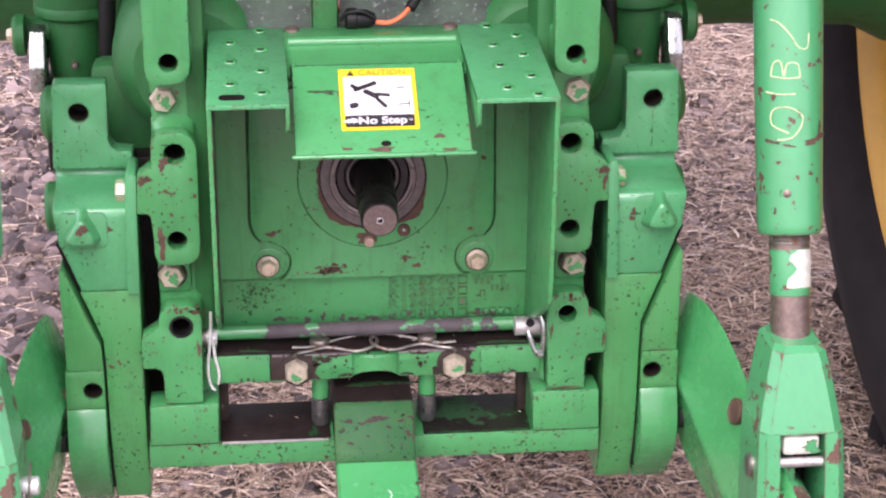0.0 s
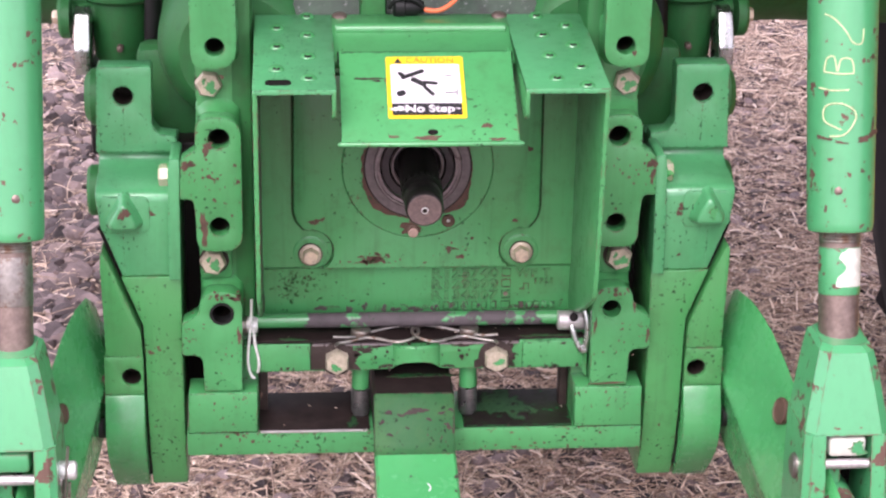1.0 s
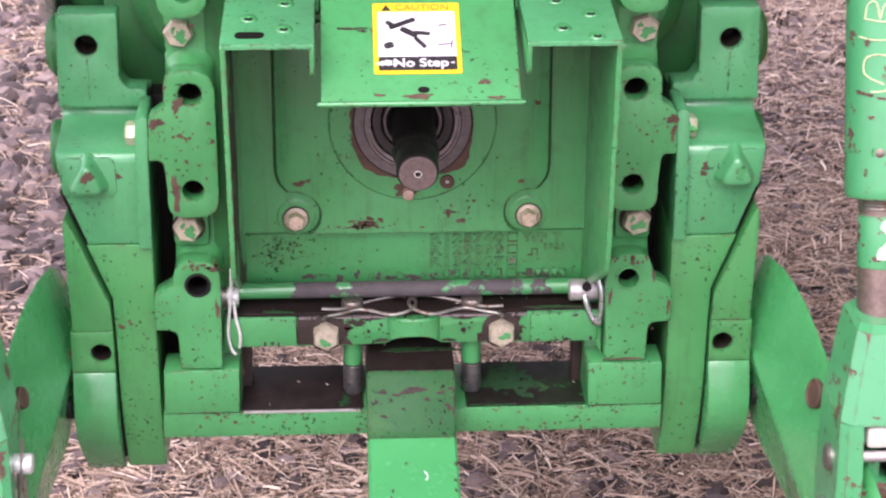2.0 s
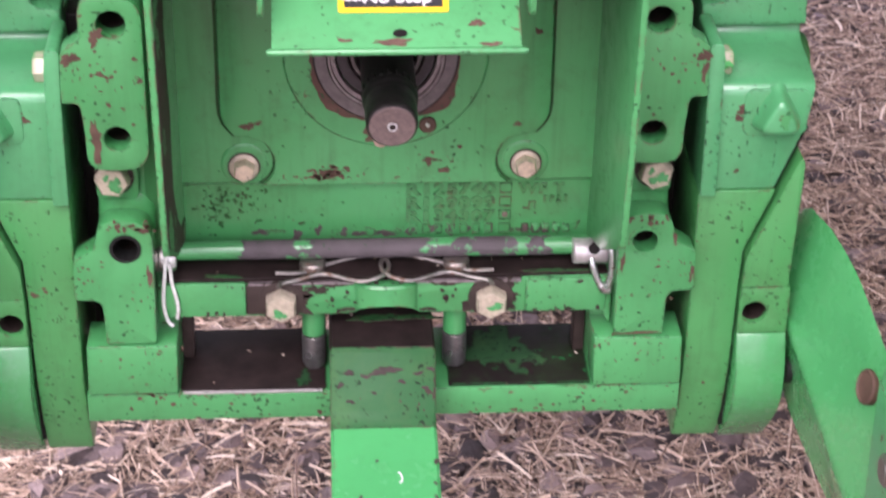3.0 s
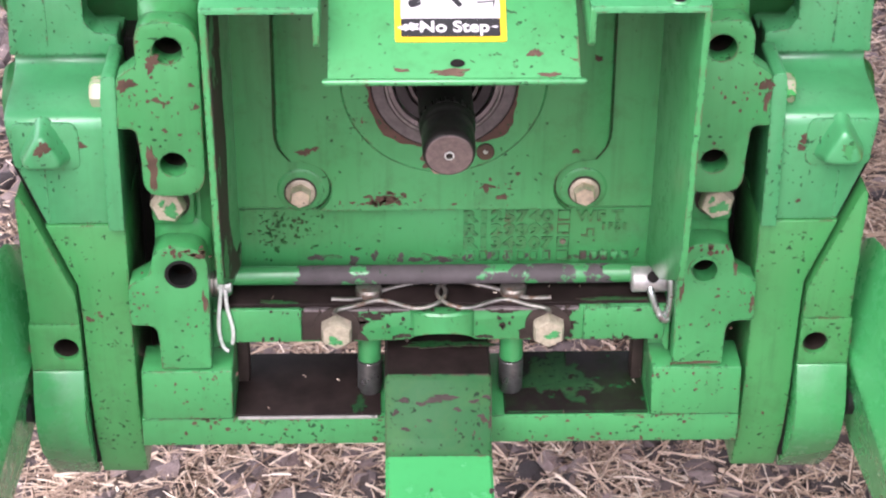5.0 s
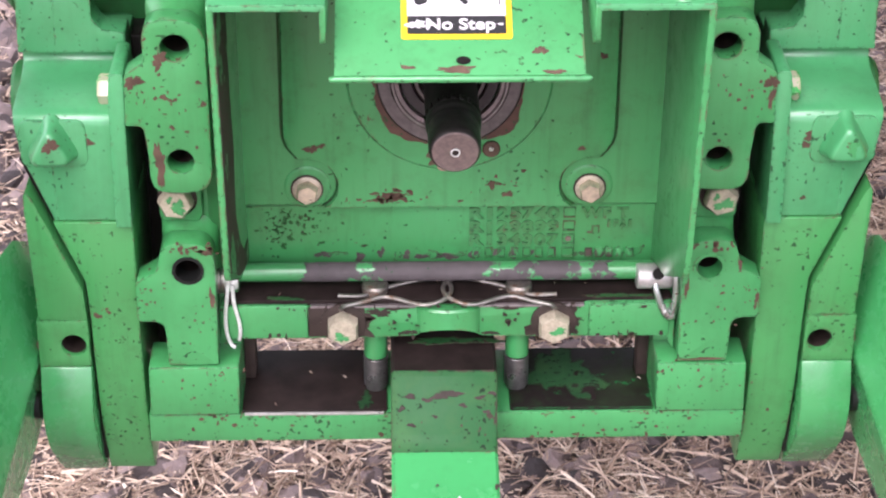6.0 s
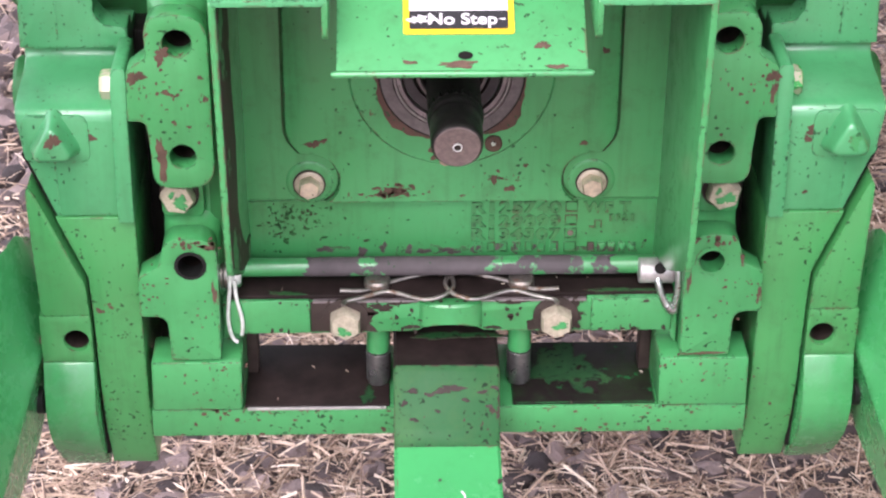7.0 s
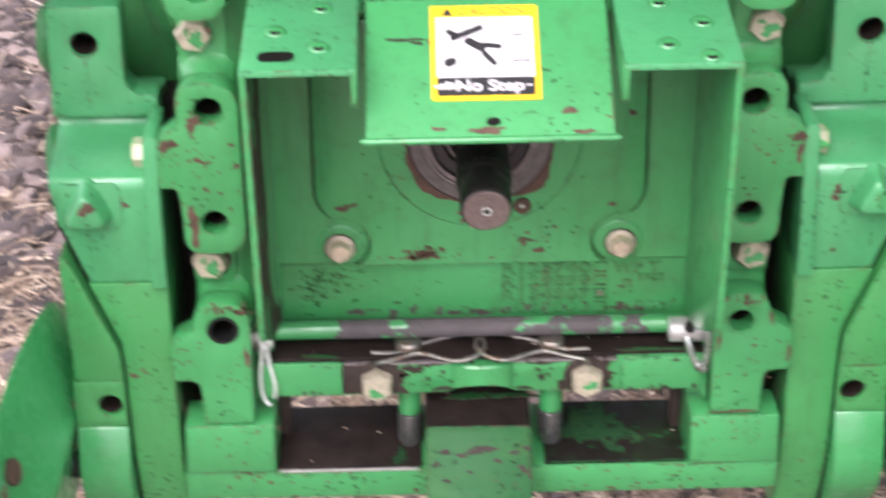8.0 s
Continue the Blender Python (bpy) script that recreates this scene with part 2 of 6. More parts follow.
def part(name, bm, material, parent=None, label="", angle=38, local=False):
    """Links a bmesh, given in world places (or in its own, local), as one mesh object under a thing or a part."""
    if parent is not None and not local:
        bmesh.ops.translate(bm, verts=bm.verts, vec=-origin(parent))
    bmesh.ops.recalc_face_normals(bm, faces=bm.faces)
    me = bpy.data.meshes.new(name)
    bm.to_mesh(me)
    bm.free()
    me.materials.append(material)
    me.shade_smooth()
    me.set_sharp_from_angle(angle=radians(angle))
    ob = new(name, me)
    ob.parent = parent
    return tagged(ob, label)


def fillet(pts, radius, n=5):
    """Rounds the corners of a polygon; radius is one number or one for each corner."""
    out, count = [], len(pts)
    for i, p in enumerate(pts):
        r = radius[i] if isinstance(radius, (list, tuple)) else radius
        p, a, c = Vector(p), Vector(pts[i - 1]), Vector(pts[(i + 1) % count])
        u, v = (a - p), (c - p)
        if r <= 0 or u.length < 1e-6 or v.length < 1e-6:
            out.append(tuple(p))
            continue
        ang = u.angle(v)
        cut = min(r / math.tan(max(ang, 0.05) / 2), 0.48 * u.length, 0.48 * v.length)
        s, e = p + u.normalized() * cut, p + v.normalized() * cut
        for k in range(n + 1):
            t = k / n
            out.append(tuple((1 - t) ** 2 * s + 2 * t * (1 - t) * p + t * t * e))
    return out


def circle(x, z, r, n=24):
    return [(x + r * math.cos(2 * math.pi * k / n), z + r * math.sin(2 * math.pi * k / n)) for k in range(n)]


def soften(bm, width, segments=2, least=25):
    edges = [e for e in bm.edges if len(e.link_faces) == 2 and e.calc_face_angle(0) > radians(least)]
    if width > 0 and edges:
        bmesh.ops.bevel(bm, geom=edges, offset=width, offset_type="OFFSET", segments=segments, affect="EDGES", profile=0.5, clamp_overlap=True)


def slab(outline, y0, y1, holes=(), bevel=0.0012, mirror=1, plane="xz"):
    """A plate: an outline in a plane, with round holes (x, z, r), from y0 to y1 across it."""
    bm = bmesh.new()

    def at(a, d, c):
        return {"xz": (mirror * a, d, c), "xy": (mirror * a, c, d), "yz": (mirror * d, a, c)}[plane]

    edges = []
    for loop in (outline, *[circle(*h) for h in holes]):
        vs = [bm.verts.new(at(a, y0, c)) for a, c in loop]
        edges += [bm.edges.new((vs[k - 1], vs[k])) for k in range(len(vs))]
    if holes:
        made = bmesh.ops.triangle_fill(bm, edges=edges, use_beauty=True)
        faces = [g for g in made["geom"] if isinstance(g, bmesh.types.BMFace)]
    else:
        faces = [bm.faces.new(list(bm.verts))]
    made = bmesh.ops.extrude_face_region(bm, geom=faces)
    moved = [g for g in made["geom"] if isinstance(g, bmesh.types.BMVert)]
    shift = Vector(at(0, y1, 0)) - Vector(at(0, y0, 0))
    bmesh.ops.translate(bm, verts=moved, vec=shift)
    bmesh.ops.recalc_face_normals(bm, faces=bm.faces)
    soften(bm, bevel)
    return bm


def box(x0, x1, y0, y1, z0, z1, bevel=0.0015):
    bm = bmesh.new()
    bmesh.ops.create_cube(bm, size=1, matrix=Matrix.LocRotScale(((x0 + x1) / 2, (y0 + y1) / 2, (z0 + z1) / 2), None, (abs(x1 - x0), abs(y1 - y0), abs(z1 - z0))))
    soften(bm, bevel)
    return bm


def toward(direction):
    return Vector(direction).to_track_quat("Z", "Y").to_matrix().to_4x4()


def lathe(profile, place, direction=(0, 0, 1), n=28, closed=True):
    """Turns a profile of (radius, height) round an axis that starts at place."""
    bm = bmesh.new()
    m = Matrix.Translation(place) @ toward(direction)
    rings = []
    for r, h in profile:
        if r < 1e-6:
            rings.append([bm.verts.new(m @ Vector((0, 0, h)))])
        else:
            rings.append([bm.verts.new(m @ Vector((r * math.cos(2 * math.pi * k / n), r * math.sin(2 * math.pi * k / n), h))) for k in range(n)])
    for a, b in zip(rings, rings[1:]):
        for k in range(n):
            quad = [a[k % len(a)], a[(k + 1) % len(a)], b[(k + 1) % len(b)], b[k % len(b)]]
            quad = list(dict.fromkeys(quad))
            if len(quad) > 2:
                bm.faces.new(quad)
    if closed:
        for r in (rings[0], rings[-1]):
            if len(r) > 2:
                bm.faces.new(r)
    return bm


def sweep(points, radius, seg=8, bm=None):
    """A round wire along a smoothed line of points."""
    bm = bm or bmesh.new()
    pts = [Vector(p) for p in points]
    line = []
    for i in range(len(pts) - 1):
        a, b, c, d = pts[max(i - 1, 0)], pts[i], pts[i + 1], pts[min(i + 2, len(pts) - 1)]
        for k in range(5):
            t = k / 5
            line.append(0.5 * (2 * b + (c - a) * t + (2 * a - 5 * b + 4 * c - d) * t * t + (3 * b - a - 3 * c + d) * t ** 3))
    line.append(pts[-1])
    rings, side = [], None
    for i, p in enumerate(line):
        way = (line[min(i + 1, len(line) - 1)] - line[max(i - 1, 0)]).normalized()
        if side is None:
            side = way.orthogonal().normalized()
        side = (side - way * side.dot(way)).normalized()
        up = way.cross(side)
        rings.append([bm.verts.new(p + radius * (math.cos(2 * math.pi * k / seg) * side + math.sin(2 * math.pi * k / seg) * up)) for k in range(seg)])
    for a, b in zip(rings, rings[1:]):
        for k in range(seg):
            bm.faces.new((a[k], a[(k + 1) % seg], b[(k + 1) % seg], b[k]))
    bm.faces.new(rings[0])
    bm.faces.new(rings[-1])
    return bm


def hex_head(place, direction, flats, height, turn=0.0, washer=True):
    """A hexagon head with chamfered corners, on a round washer face."""
    r = flats / math.sqrt(3)
    bm = bmesh.new()
    m = Matrix.Translation(place) @ toward(direction) @ Matrix.Rotation(radians(turn), 4, "Z")
    rings = []
    for rad, h in ((r, 0), (r, height * 0.78), (r * 0.86, height), (r * 0.55, height)):
        rings.append([bm.verts.new(m @ Vector((rad * math.cos(math.pi * k / 3), rad * math.sin(math.pi * k / 3), h))) for k in range(6)])
    for a, b in zip(rings, rings[1:]):
        for k in range(6):
            bm.faces.new((a[k], a[(k + 1) % 6], b[(k + 1) % 6], b[k]))
    bm.faces.new(rings[-1])
    bm.faces.new(rings[0])
    if washer:
        w = lathe([(r * 1.12, 0), (r * 1.12, height * 0.12), (r * 1.02, height * 0.16)], place, direction, 24)
        me = bpy.data.meshes.new("washer_face")
        w.to_mesh(me)
        w.free()
        bm.from_mesh(me)
        bpy.data.meshes.remove(me)
    return bm


def loft(sections, caps=True):
    """Joins rows of points, each a closed section with the same count."""
    bm = bmesh.new()
    rows = [[bm.verts.new(p) for p in s] for s in sections]
    for a, b in zip(rows, rows[1:]):
        for k in range(len(a)):
            bm.faces.new((a[k], a[(k + 1) % len(a)], b[(k + 1) % len(b)], b[k]))
    if caps:
        bm.faces.new(rows[0])
        bm.faces.new(rows[-1])
    return bm


def ragged(w, h, seed, y, thick=0.0005, plane="xz", at=(0, 0), count=44):
    """A thin patch with a torn outline, for places where the paint has flaked off."""
    pick = random.Random(seed)
    k1, k2, k3 = (pick.random() * 6.28 for _ in range(3))
    pts = []
    for k in range(count):
        a = 2 * math.pi * k / count
        r = 1 + 0.28 * math.sin(2 * a + k1) + 0.2 * math.sin(3 * a + k2) + 0.16 * math.sin(7 * a + k3) + 0.12 * math.sin(12 * a + k1 * 2) + pick.uniform(-0.13, 0.13)
        pts.append((at[0] + 0.5 * w * r * math.cos(a), at[1] + 0.5 * h * r * math.sin(a)))
    return slab(pts, y - thick, y + 0.0004, bevel=0, plane=plane)


def flecks(spots, seed, y_at, count, size):
    """Many tiny torn flecks as one thin mesh: spots are (x, z, spread x, spread z), y_at gives the depth at a height."""
    pick = random.Random(seed)
    bm = bmesh.new()
    for k in range(count):
        cx, cz, sx, sz = pick.choice(spots)
        x, z = pick.gauss(cx, sx), pick.gauss(cz, sz)
        w, h = pick.uniform(0.3, 1.0) ** 1.6 * size, pick.uniform(0.3, 1.0) ** 1.6 * size
        ring = []
        for i in range(9):
            a = 2 * math.pi * i / 9
            r = 0.5 * pick.uniform(0.55, 1.25)
            px, pz = x + w * r * math.cos(a), z + h * r * math.sin(a)
            ring.append((px, pz))
        front = [bm.verts.new((px, y_at(pz) - 0.0005, pz)) for px, pz in ring]
        back = [bm.verts.new((px, y_at(pz) + 0.0004, pz)) for px, pz in ring]
        bm.faces.new(front)
        for i in range(9):
            bm.faces.new((front[i - 1], front[i], back[i], back[i - 1]))
    return bm


def lettering(text, size, place, turn, depth=0.0006, bold=0.0):
    """Words in the built-in font as a bmesh in world places."""
    cu = bpy.data.curves.new("letters", "FONT")
    cu.body, cu.size, cu.extrude, cu.offset = text, size, depth, bold * size
    ob = bpy.data.objects.new("letters", cu)
    scene.collection.objects.link(ob)
    me = bpy.data.meshes.new_from_object(ob.evaluated_get(bpy.context.evaluated_depsgraph_get()))
    bpy.data.objects.remove(ob)
    bm = bmesh.new()
    bm.from_mesh(me)
    bpy.data.meshes.remove(me)
    bmesh.ops.transform(bm, matrix=Matrix.Translation(place) @ turn, verts=bm.verts)
    return bm


# ---- ground ----
def ground_height(x, y):
    return 0.012 * noise.noise((x * 2.3, y * 2.3, 0.0)) + 0.006 * noise.noise((x * 9, y * 9, 3.0))


gm, n, l, b = nodes_of("dark_gravel_soil")
c = mix(n, l, ramp(n, l, noise_tex(n, l, 30, 6, 0.7), [(0.35, 0.0), (0.65, 1.0)]), (0.105, 0.072, 0.066), (0.240, 0.168, 0.150))
c = mix(n, l, ramp(n, l, noise_tex(n, l, 4, 4, 0.6, shift=2), [(0.4, 0.0), (0.6, 0.6)]), c, (0.21, 0.155, 0.125))
l.new(c, b.inputs["Base Color"])
b.inputs["Roughness"].default_value = 0.95
bump(n, l, b, noise_tex(n, l, 90, 6, 0.7), 0.8, 0.01)
bm = bmesh.new()
N = 130
grid = []
for j in range(N + 1):
    row = []
    for i in range(N + 1):
        u, v = 2 * i / N - 1, 2 * j / N - 1
        x = 2.2 * u + 400 * u ** 9
        y = 1.2 + 2.6 * v + 400 * v ** 9
        near = max(0.0, 1 - max(abs(u), abs(v)) ** 6)
        row.append(bm.verts.new((x, y, near * ground_height(x, y))))
    grid.append(row)
for j in range(N):
    for i in range(N):
        bm.faces.new((grid[j][i], grid[j][i + 1], grid[j + 1][i + 1], grid[j + 1][i]))
ground = part("ground", bm, gm)
tagged(ground, "dark gravelly farmyard soil strewn with straw", "ground", kind="structure")

sm, n, l, b = nodes_of("grey_gravel_stone")
geo = n.new("ShaderNodeNewGeometry")
tone = ramp(n, l, geo.outputs["Random Per Island"], [(0.0, (0.050, 0.038, 0.041)), (0.45, (0.130, 0.096, 0.099)), (0.8, (0.255, 0.188, 0.187)), (1.0, (0.42, 0.315, 0.305))])
l.new(mix(n, l, 1.0, tone, ramp(n, l, noise_tex(n, l, 70, 5, 0.7), [(0.3, 0.7), (0.7, 1.2)]), "MULTIPLY"), b.inputs["Base Color"])
b.inputs["Roughness"].default_value = 0.9
bump(n, l, b, noise_tex(n, l, 160, 6, 0.75), 0.9, 0.004)

wm, n, l, b = nodes_of("dry_straw")
geo = n.new("ShaderNodeNewGeometry")
tone = ramp(n, l, geo.outputs["Random Per Island"], [(0.0, (0.19, 0.122, 0.098)), (0.4, (0.47, 0.330, 0.260)), (0.8, (0.74, 0.560, 0.445)), (1.0, (0.88, 0.735, 0.630))])
l.new(mix(n, l, 1.0, tone, ramp(n, l, noise_tex(n, l, 120, 3), [(0.3, 0.75), (0.7, 1.15)]), "MULTIPLY"), b.inputs["Base Color"])
b.inputs["Roughness"].default_value = 0.7

ICO = bmesh.new()
bmesh.ops.create_icosphere(ICO, subdivisions=2, radius=1.0)
ICO_V = np.array([v.co for v in ICO.verts])
ICO_F = np.array([[v.index for v in f.verts] for f in ICO.faces])
ICO.free()


def strewn(name, verts, faces, material, label):
    me = bpy.data.meshes.new(name)
    me.from_pydata(verts, [], faces)
    me.materials.append(material)
    me.shade_smooth()
    me.set_sharp_from_angle(angle=radians(32))
    ob = new(name, me)
    return tagged(ob, label, "ground cover", kind="stuff")


rng = np.random.default_rng(5)


def step(a, b, v):
    k = max(0.0, min(1.0, (v - a) / (b - a)))
    return k * k * (3 - 2 * k)


def straw_share(x, y):
    """How thickly straw covers the gravel: thick behind and under the hitch towards the wheel, thin in a belt of bare gravel across."""
    side = step(-0.25, 0.25, x)
    fore = 0.70 + 0.28 * step(0.02, 0.16, x) + 0.20 * step(-0.32, -0.40, x) - 0.30 * step(0.05, 0.025, math.hypot(x - 0.105, (y - 0.440) * 1.4))
    near = 0.92 + (fore - 0.92) * step(0.53, 0.46, y) - 0.35 * step(0.04, 0.02, math.hypot(x - 0.205, (y - 0.530) * 0.8)) - 0.45 * step(0.035, 0.015, math.hypot(x + 0.045, (y - 0.580) * 0.8))
    belt = 0.14 + 0.50 * side
    far = 0.55 + 0.35 * side
    s = near + (belt - near) * step(0.80 + 0.45 * side, 1.05 + 0.45 * side, y)
    s += (far - belt) * step(1.78 + 0.15 * side, 2.15 + 0.15 * side, y)
    s += (0.30 + 0.20 * side) * noise.noise((x * 4.6 + 4.0, y * 3.4, 1.0)) + 0.22 * noise.noise((x * 13, y * 11, 5.0))
    return max(0.03, min(1.0, s))


vs, fs = [], []
count = 0
for _ in range(27000):
    y = 0.2 + 2.9 * rng.random() ** 1.1
    x = (rng.random() * 2 - 1) * (0.75 + 0.28 * y)
    r = (0.0052 + 0.0135 * rng.random() ** 2.2) * (1.0 + (0.25 - 0.35 * step(-0.25, 0.25, x)) * step(0.8, 1.1, y) + 0.12 * step(0.52, 0.45, y))
    if rng.random() < 0.75 * straw_share(x, y) and r < 0.015:
        continue
    ways = rng.standard_normal((9, 3))
    ways /= np.linalg.norm(ways, axis=1)[:, None]
    cut = rng.uniform(0.45, 0.85, 9)
    shape = ICO_V / np.maximum(1.0, ((ICO_V @ ways.T) / cut).max(axis=1))[:, None] * (1 + 0.05 * rng.standard_normal((len(ICO_V), 1)))
    shape = shape * (r * np.array([1.45, 1.15, 1.0]))
    a = rng.random() * 6.283
    ca, sa = math.cos(a), math.sin(a)
    rot = np.array([[ca, -sa, 0], [sa, ca, 0], [0, 0, 1]])
    shape = shape @ rot.T + (x, y, ground_height(x, y) + r * 0.25)
    vs.extend(shape.tolist())
    fs.extend((ICO_F + len(ICO_V) * count).tolist())
    count += 1
strewn("gravel", vs, fs, sm, "loose dark grey crushed gravel stones")

vs, fs = [], []
for _ in range(230000):
    y = 0.22 + 2.9 * rng.random() ** 1.15
    x = (rng.random() * 2 - 1) * (0.75 + 0.28 * y)
    if rng.random() > 0.03 + 0.97 * straw_share(x, y) ** 1.2:
        continue
    length = 0.006 + 0.056 * rng.random() ** 3.0
    width = 0.0004 + 0.0010 * rng.random() ** 2.5 + (0.0016 * rng.random() if rng.random() < 0.08 else 0.0)
    a, lift = rng.random() * 6.283, rng.normal(0, 0.16)
    bend = rng.normal(0, 0.07)
    z = ground_height(x, y) + 0.004 + 0.014 * rng.random()
    p, k0 = np.array([x, y, z]), len(vs)
    for s in range(4):
        d = np.array([math.cos(a), math.sin(a), lift - 0.12 * (s - 1.5)])
        side = np.array([-math.sin(a), math.cos(a), 0]) * width
        up = np.array([0, 0, width * 1.2])
        vs.extend([(p + side).tolist(), (p + up).tolist(), (p - side).tolist()])
        p = p + d * length / 3
        a += bend
    for s in range(3):
        q = k0 + 3 * s
        fs.extend([(q, q + 1, q + 4, q + 3), (q + 1, q + 2, q + 5, q + 4)])
strewn("straw", vs, fs, wm, "scattered dry tan straw and hay stems")

# ---- rear housing of the tractor ----
housing = thing("tractor_rear_housing", (0, 0.3, 0.45), "green cast-iron tractor rear housing with round output cover", "tractor housing")
# lower face leans back a little below the step at 0.55
part("casting", loft([[(-0.149, y, z), (0.149, y, z), (0.149, 0.5, z), (-0.149, 0.5, z)] for y, z in ((0.052, 0.47), (0.0445, 0.547), (0.0405, 0.5505), (0.0405, 0.745), (0.06, 0.762), (0.075, 0.768))]), PAINT_CAST, housing)
RING_Z = 0.6525
scoop = [(0.0985 + (0.0238 - 0.0000265 * (a - 75)) * math.cos(radians(a)), 0.5665 + (0.0238 - 0.0000265 * (a - 75)) * math.sin(radians(a))) for a in range(75, 236, 16)]
half = [(0.1135, 0.74), (0.1145, 0.614), (0.1140, 0.606), (0.1120, 0.5995), (0.1090, 0.5950)] + scoop
cover = half + [(-x, z) for x, z in reversed(half)]
# dark strip under the pad draws its groove: shade and grime in one colour
part("groove_strip", slab([(x * 1.020, z if z > 0.7 else z + (0.0 if abs(x) < 0.09 else -0.0012)) for x, z in cover], 0.0392, 0.0425, [(0, RING_Z, 0.0360)], bevel=0.0), PAINT_GRIMY, housing, "dark strip for the shaded, grimy groove round the pad")
part("cover_plate", slab(cover, 0.0350, 0.0425, [(0, RING_Z, 0.0358)], 0.0013), PAINT_CAST, housing, "raised cover pad with a few rusty chips")
part("flange_ring", lathe([(0.0705, 0), (0.0705, 0.0012), (0.069, 0.0025), (0.0495, 0.0025), (0.049, 0.0)], (0, 0.0352, RING_Z), (0, -1, 0), 48, False), PAINT_CHIPPED, housing, "round flange with paint worn off at its rim")
collar = lathe([(0.0505, 0.0020), (0.0505, 0.0030), (0.0497, 0.0030), (0.0495, 0.0020)], (0, 0.0352, RING_Z), (0, -1, 0), 96, False)
for v in collar.verts:
    a, r = math.atan2(v.co.z - RING_Z, v.co.x), math.hypot(v.co.x, v.co.z - RING_Z)
    if r > 0.0502:
        deg = math.degrees(a) % 360
        k = 0.0505 + 0.0055 * math.exp(-((deg - 222) / 26) ** 2) + 0.0085 * math.exp(-((deg - 318) / 15) ** 2) + 0.0022 * math.exp(-((deg - 168) / 12) ** 2) + 0.0022 * noise.noise((9 * math.cos(a), 9 * math.sin(a), 1.0))
        v.co.x, v.co.z = k * math.cos(a), RING_Z + k * math.sin(a)
part("rusty_collar", collar, RUSTY_RING, housing, "ring of bare rusty metal round the seal")
part("bare_patch", ragged(0.020, 0.018, 431, 0.0326, at=(-0.003, 0.5945)), BROWN, housing)
part("flange_lug", lathe([(0.0062, 0.0), (0.0062, 0.0040), (0.0052, 0.0048), (0.0, 0.0048)], (0.0290, 0.0352, 0.5990), (0, -1, 0), 20, False), BROWN, housing, "rusty lug with a bright screw")
part("lug_screw", lathe([(0.0018, 0.0), (0.0016, 0.0058), (0, 0.006)], (0.0290, 0.0352, 0.6000), (0, -1, 0), 14), STEEL, housing)
part("seal", lathe([(0.0490, -0.001), (0.0490, 0.0035), (0.0484, 0.0040), (0.0410, 0.0038), (0.0402, 0.0026)], (0, 0.0349, RING_Z), (0, -1, 0), 64, False), SEAL, housing, "wide mauve-grey seal flange")
part("seal_rim", lathe([(0.0402, 0.0016), (0.0398, 0.0046), (0.0384, 0.0046), (0.0378, 0.0024), (0.0352, 0.0020), (0.0350, -0.003)], (0, 0.0349, RING_Z), (0, -1, 0), 64, False), SEAL_BRIGHT, housing, "bright rolled rim of the seal")
part("seal_lip", lathe([(0.0335, -0.004), (0.0334, 0.0006), (0.0326, 0.0012), (0.0268, -0.0008), (0.0264, -0.005)], (0, 0.0349, RING_Z), (0, -1, 0), 56, False), SEAL_DARK, housing, "dark rubber seal lip")
part("inner_ring", lathe([(0.0250, -0.006), (0.0248, -0.0010), (0.0240, 0.0002), (0.0222, 0.0002), (0.0216, -0.006)], (0, 0.0349, RING_Z), (0, -1, 0), 48, False), SEAL, housing)
part("seal_groove", lathe([(0.0500, 0.0018), (0.0500, 0.0030), (0.0489, 0.0030), (0.0489, 0.0018)], (0, 0.0349, RING_Z), (0, -1, 0), 64, False), HOLE, housing)
part("bore", lathe([(0.0352, 0.0), (0.020, 0.0005), (0.0, 0.0005)], (0, 0.0402, RING_Z), (0, -1, 0), 40, False), HOLE, housing)
for s in (-1, 1):
    part("boss", lathe([(0.0165, 0), (0.0165, 0.0006), (0.0150, 0.0012), (0.0135, 0.0012)], (s * 0.0990, 0.0405, 0.5650), (0, -1, 0), 28), PAINT_CAST, housing)
    # dark ring round the washer, coloured for the shaded gap there
    part("bolt_gap_disc", lathe([(0.0116, 0), (0.0116, 0.0006), (0.0102, 0.0008)], (s * 0.0993, 0.0395, 0.5637), (0, -1, 0), 28), DARK_BROWN, housing)
    part("washer", lathe([(0.0103, 0), (0.0103, 0.0016), (0.0097, 0.0020)], (s * 0.0993, 0.0393, 0.5637), (0, -1, 0), 28), CREAM, housing)
    bolt = part("bolt", hex_head((s * 0.0991, 0.0380, 0.5637), (0, -1, 0), 0.0140, 0.0085, 30 + 8 * s, False), ZINC, housing, "yellowish zinc-plated hex bolt")
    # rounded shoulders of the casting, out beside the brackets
    part("shoulder", lathe([(0.055, 0), (0.070, 0.012), (0.077, 0.04), (0.079, 0.30)], (s * 0.163, 0.085, 0.745), (0, 1, 0), 36), PAINT_SHADED, housing)
    # added black plate: keeps the gap beside the bracket as dark as its shade
    part("gap_shade_plate", box(s * 0.172, s * 0.262, 0.10, 0.13, 0.385, 0.655, 0.003), OIL_SHADE_BLACK, housing, "black plate added for the shade in the bracket gap")
    part("rear_web", box(s * 0.18, s * 0.262, 0.14, 0.18, 0.60, 0.735, 0.010), PAINT_SHADED, housing, "grimy green web between the castings")
    part("side_wall", box(s * 0.150, s * 0.172, 0.03, 0.5, 0.50, 1.0, 0.006), PAINT_SHADED, housing)
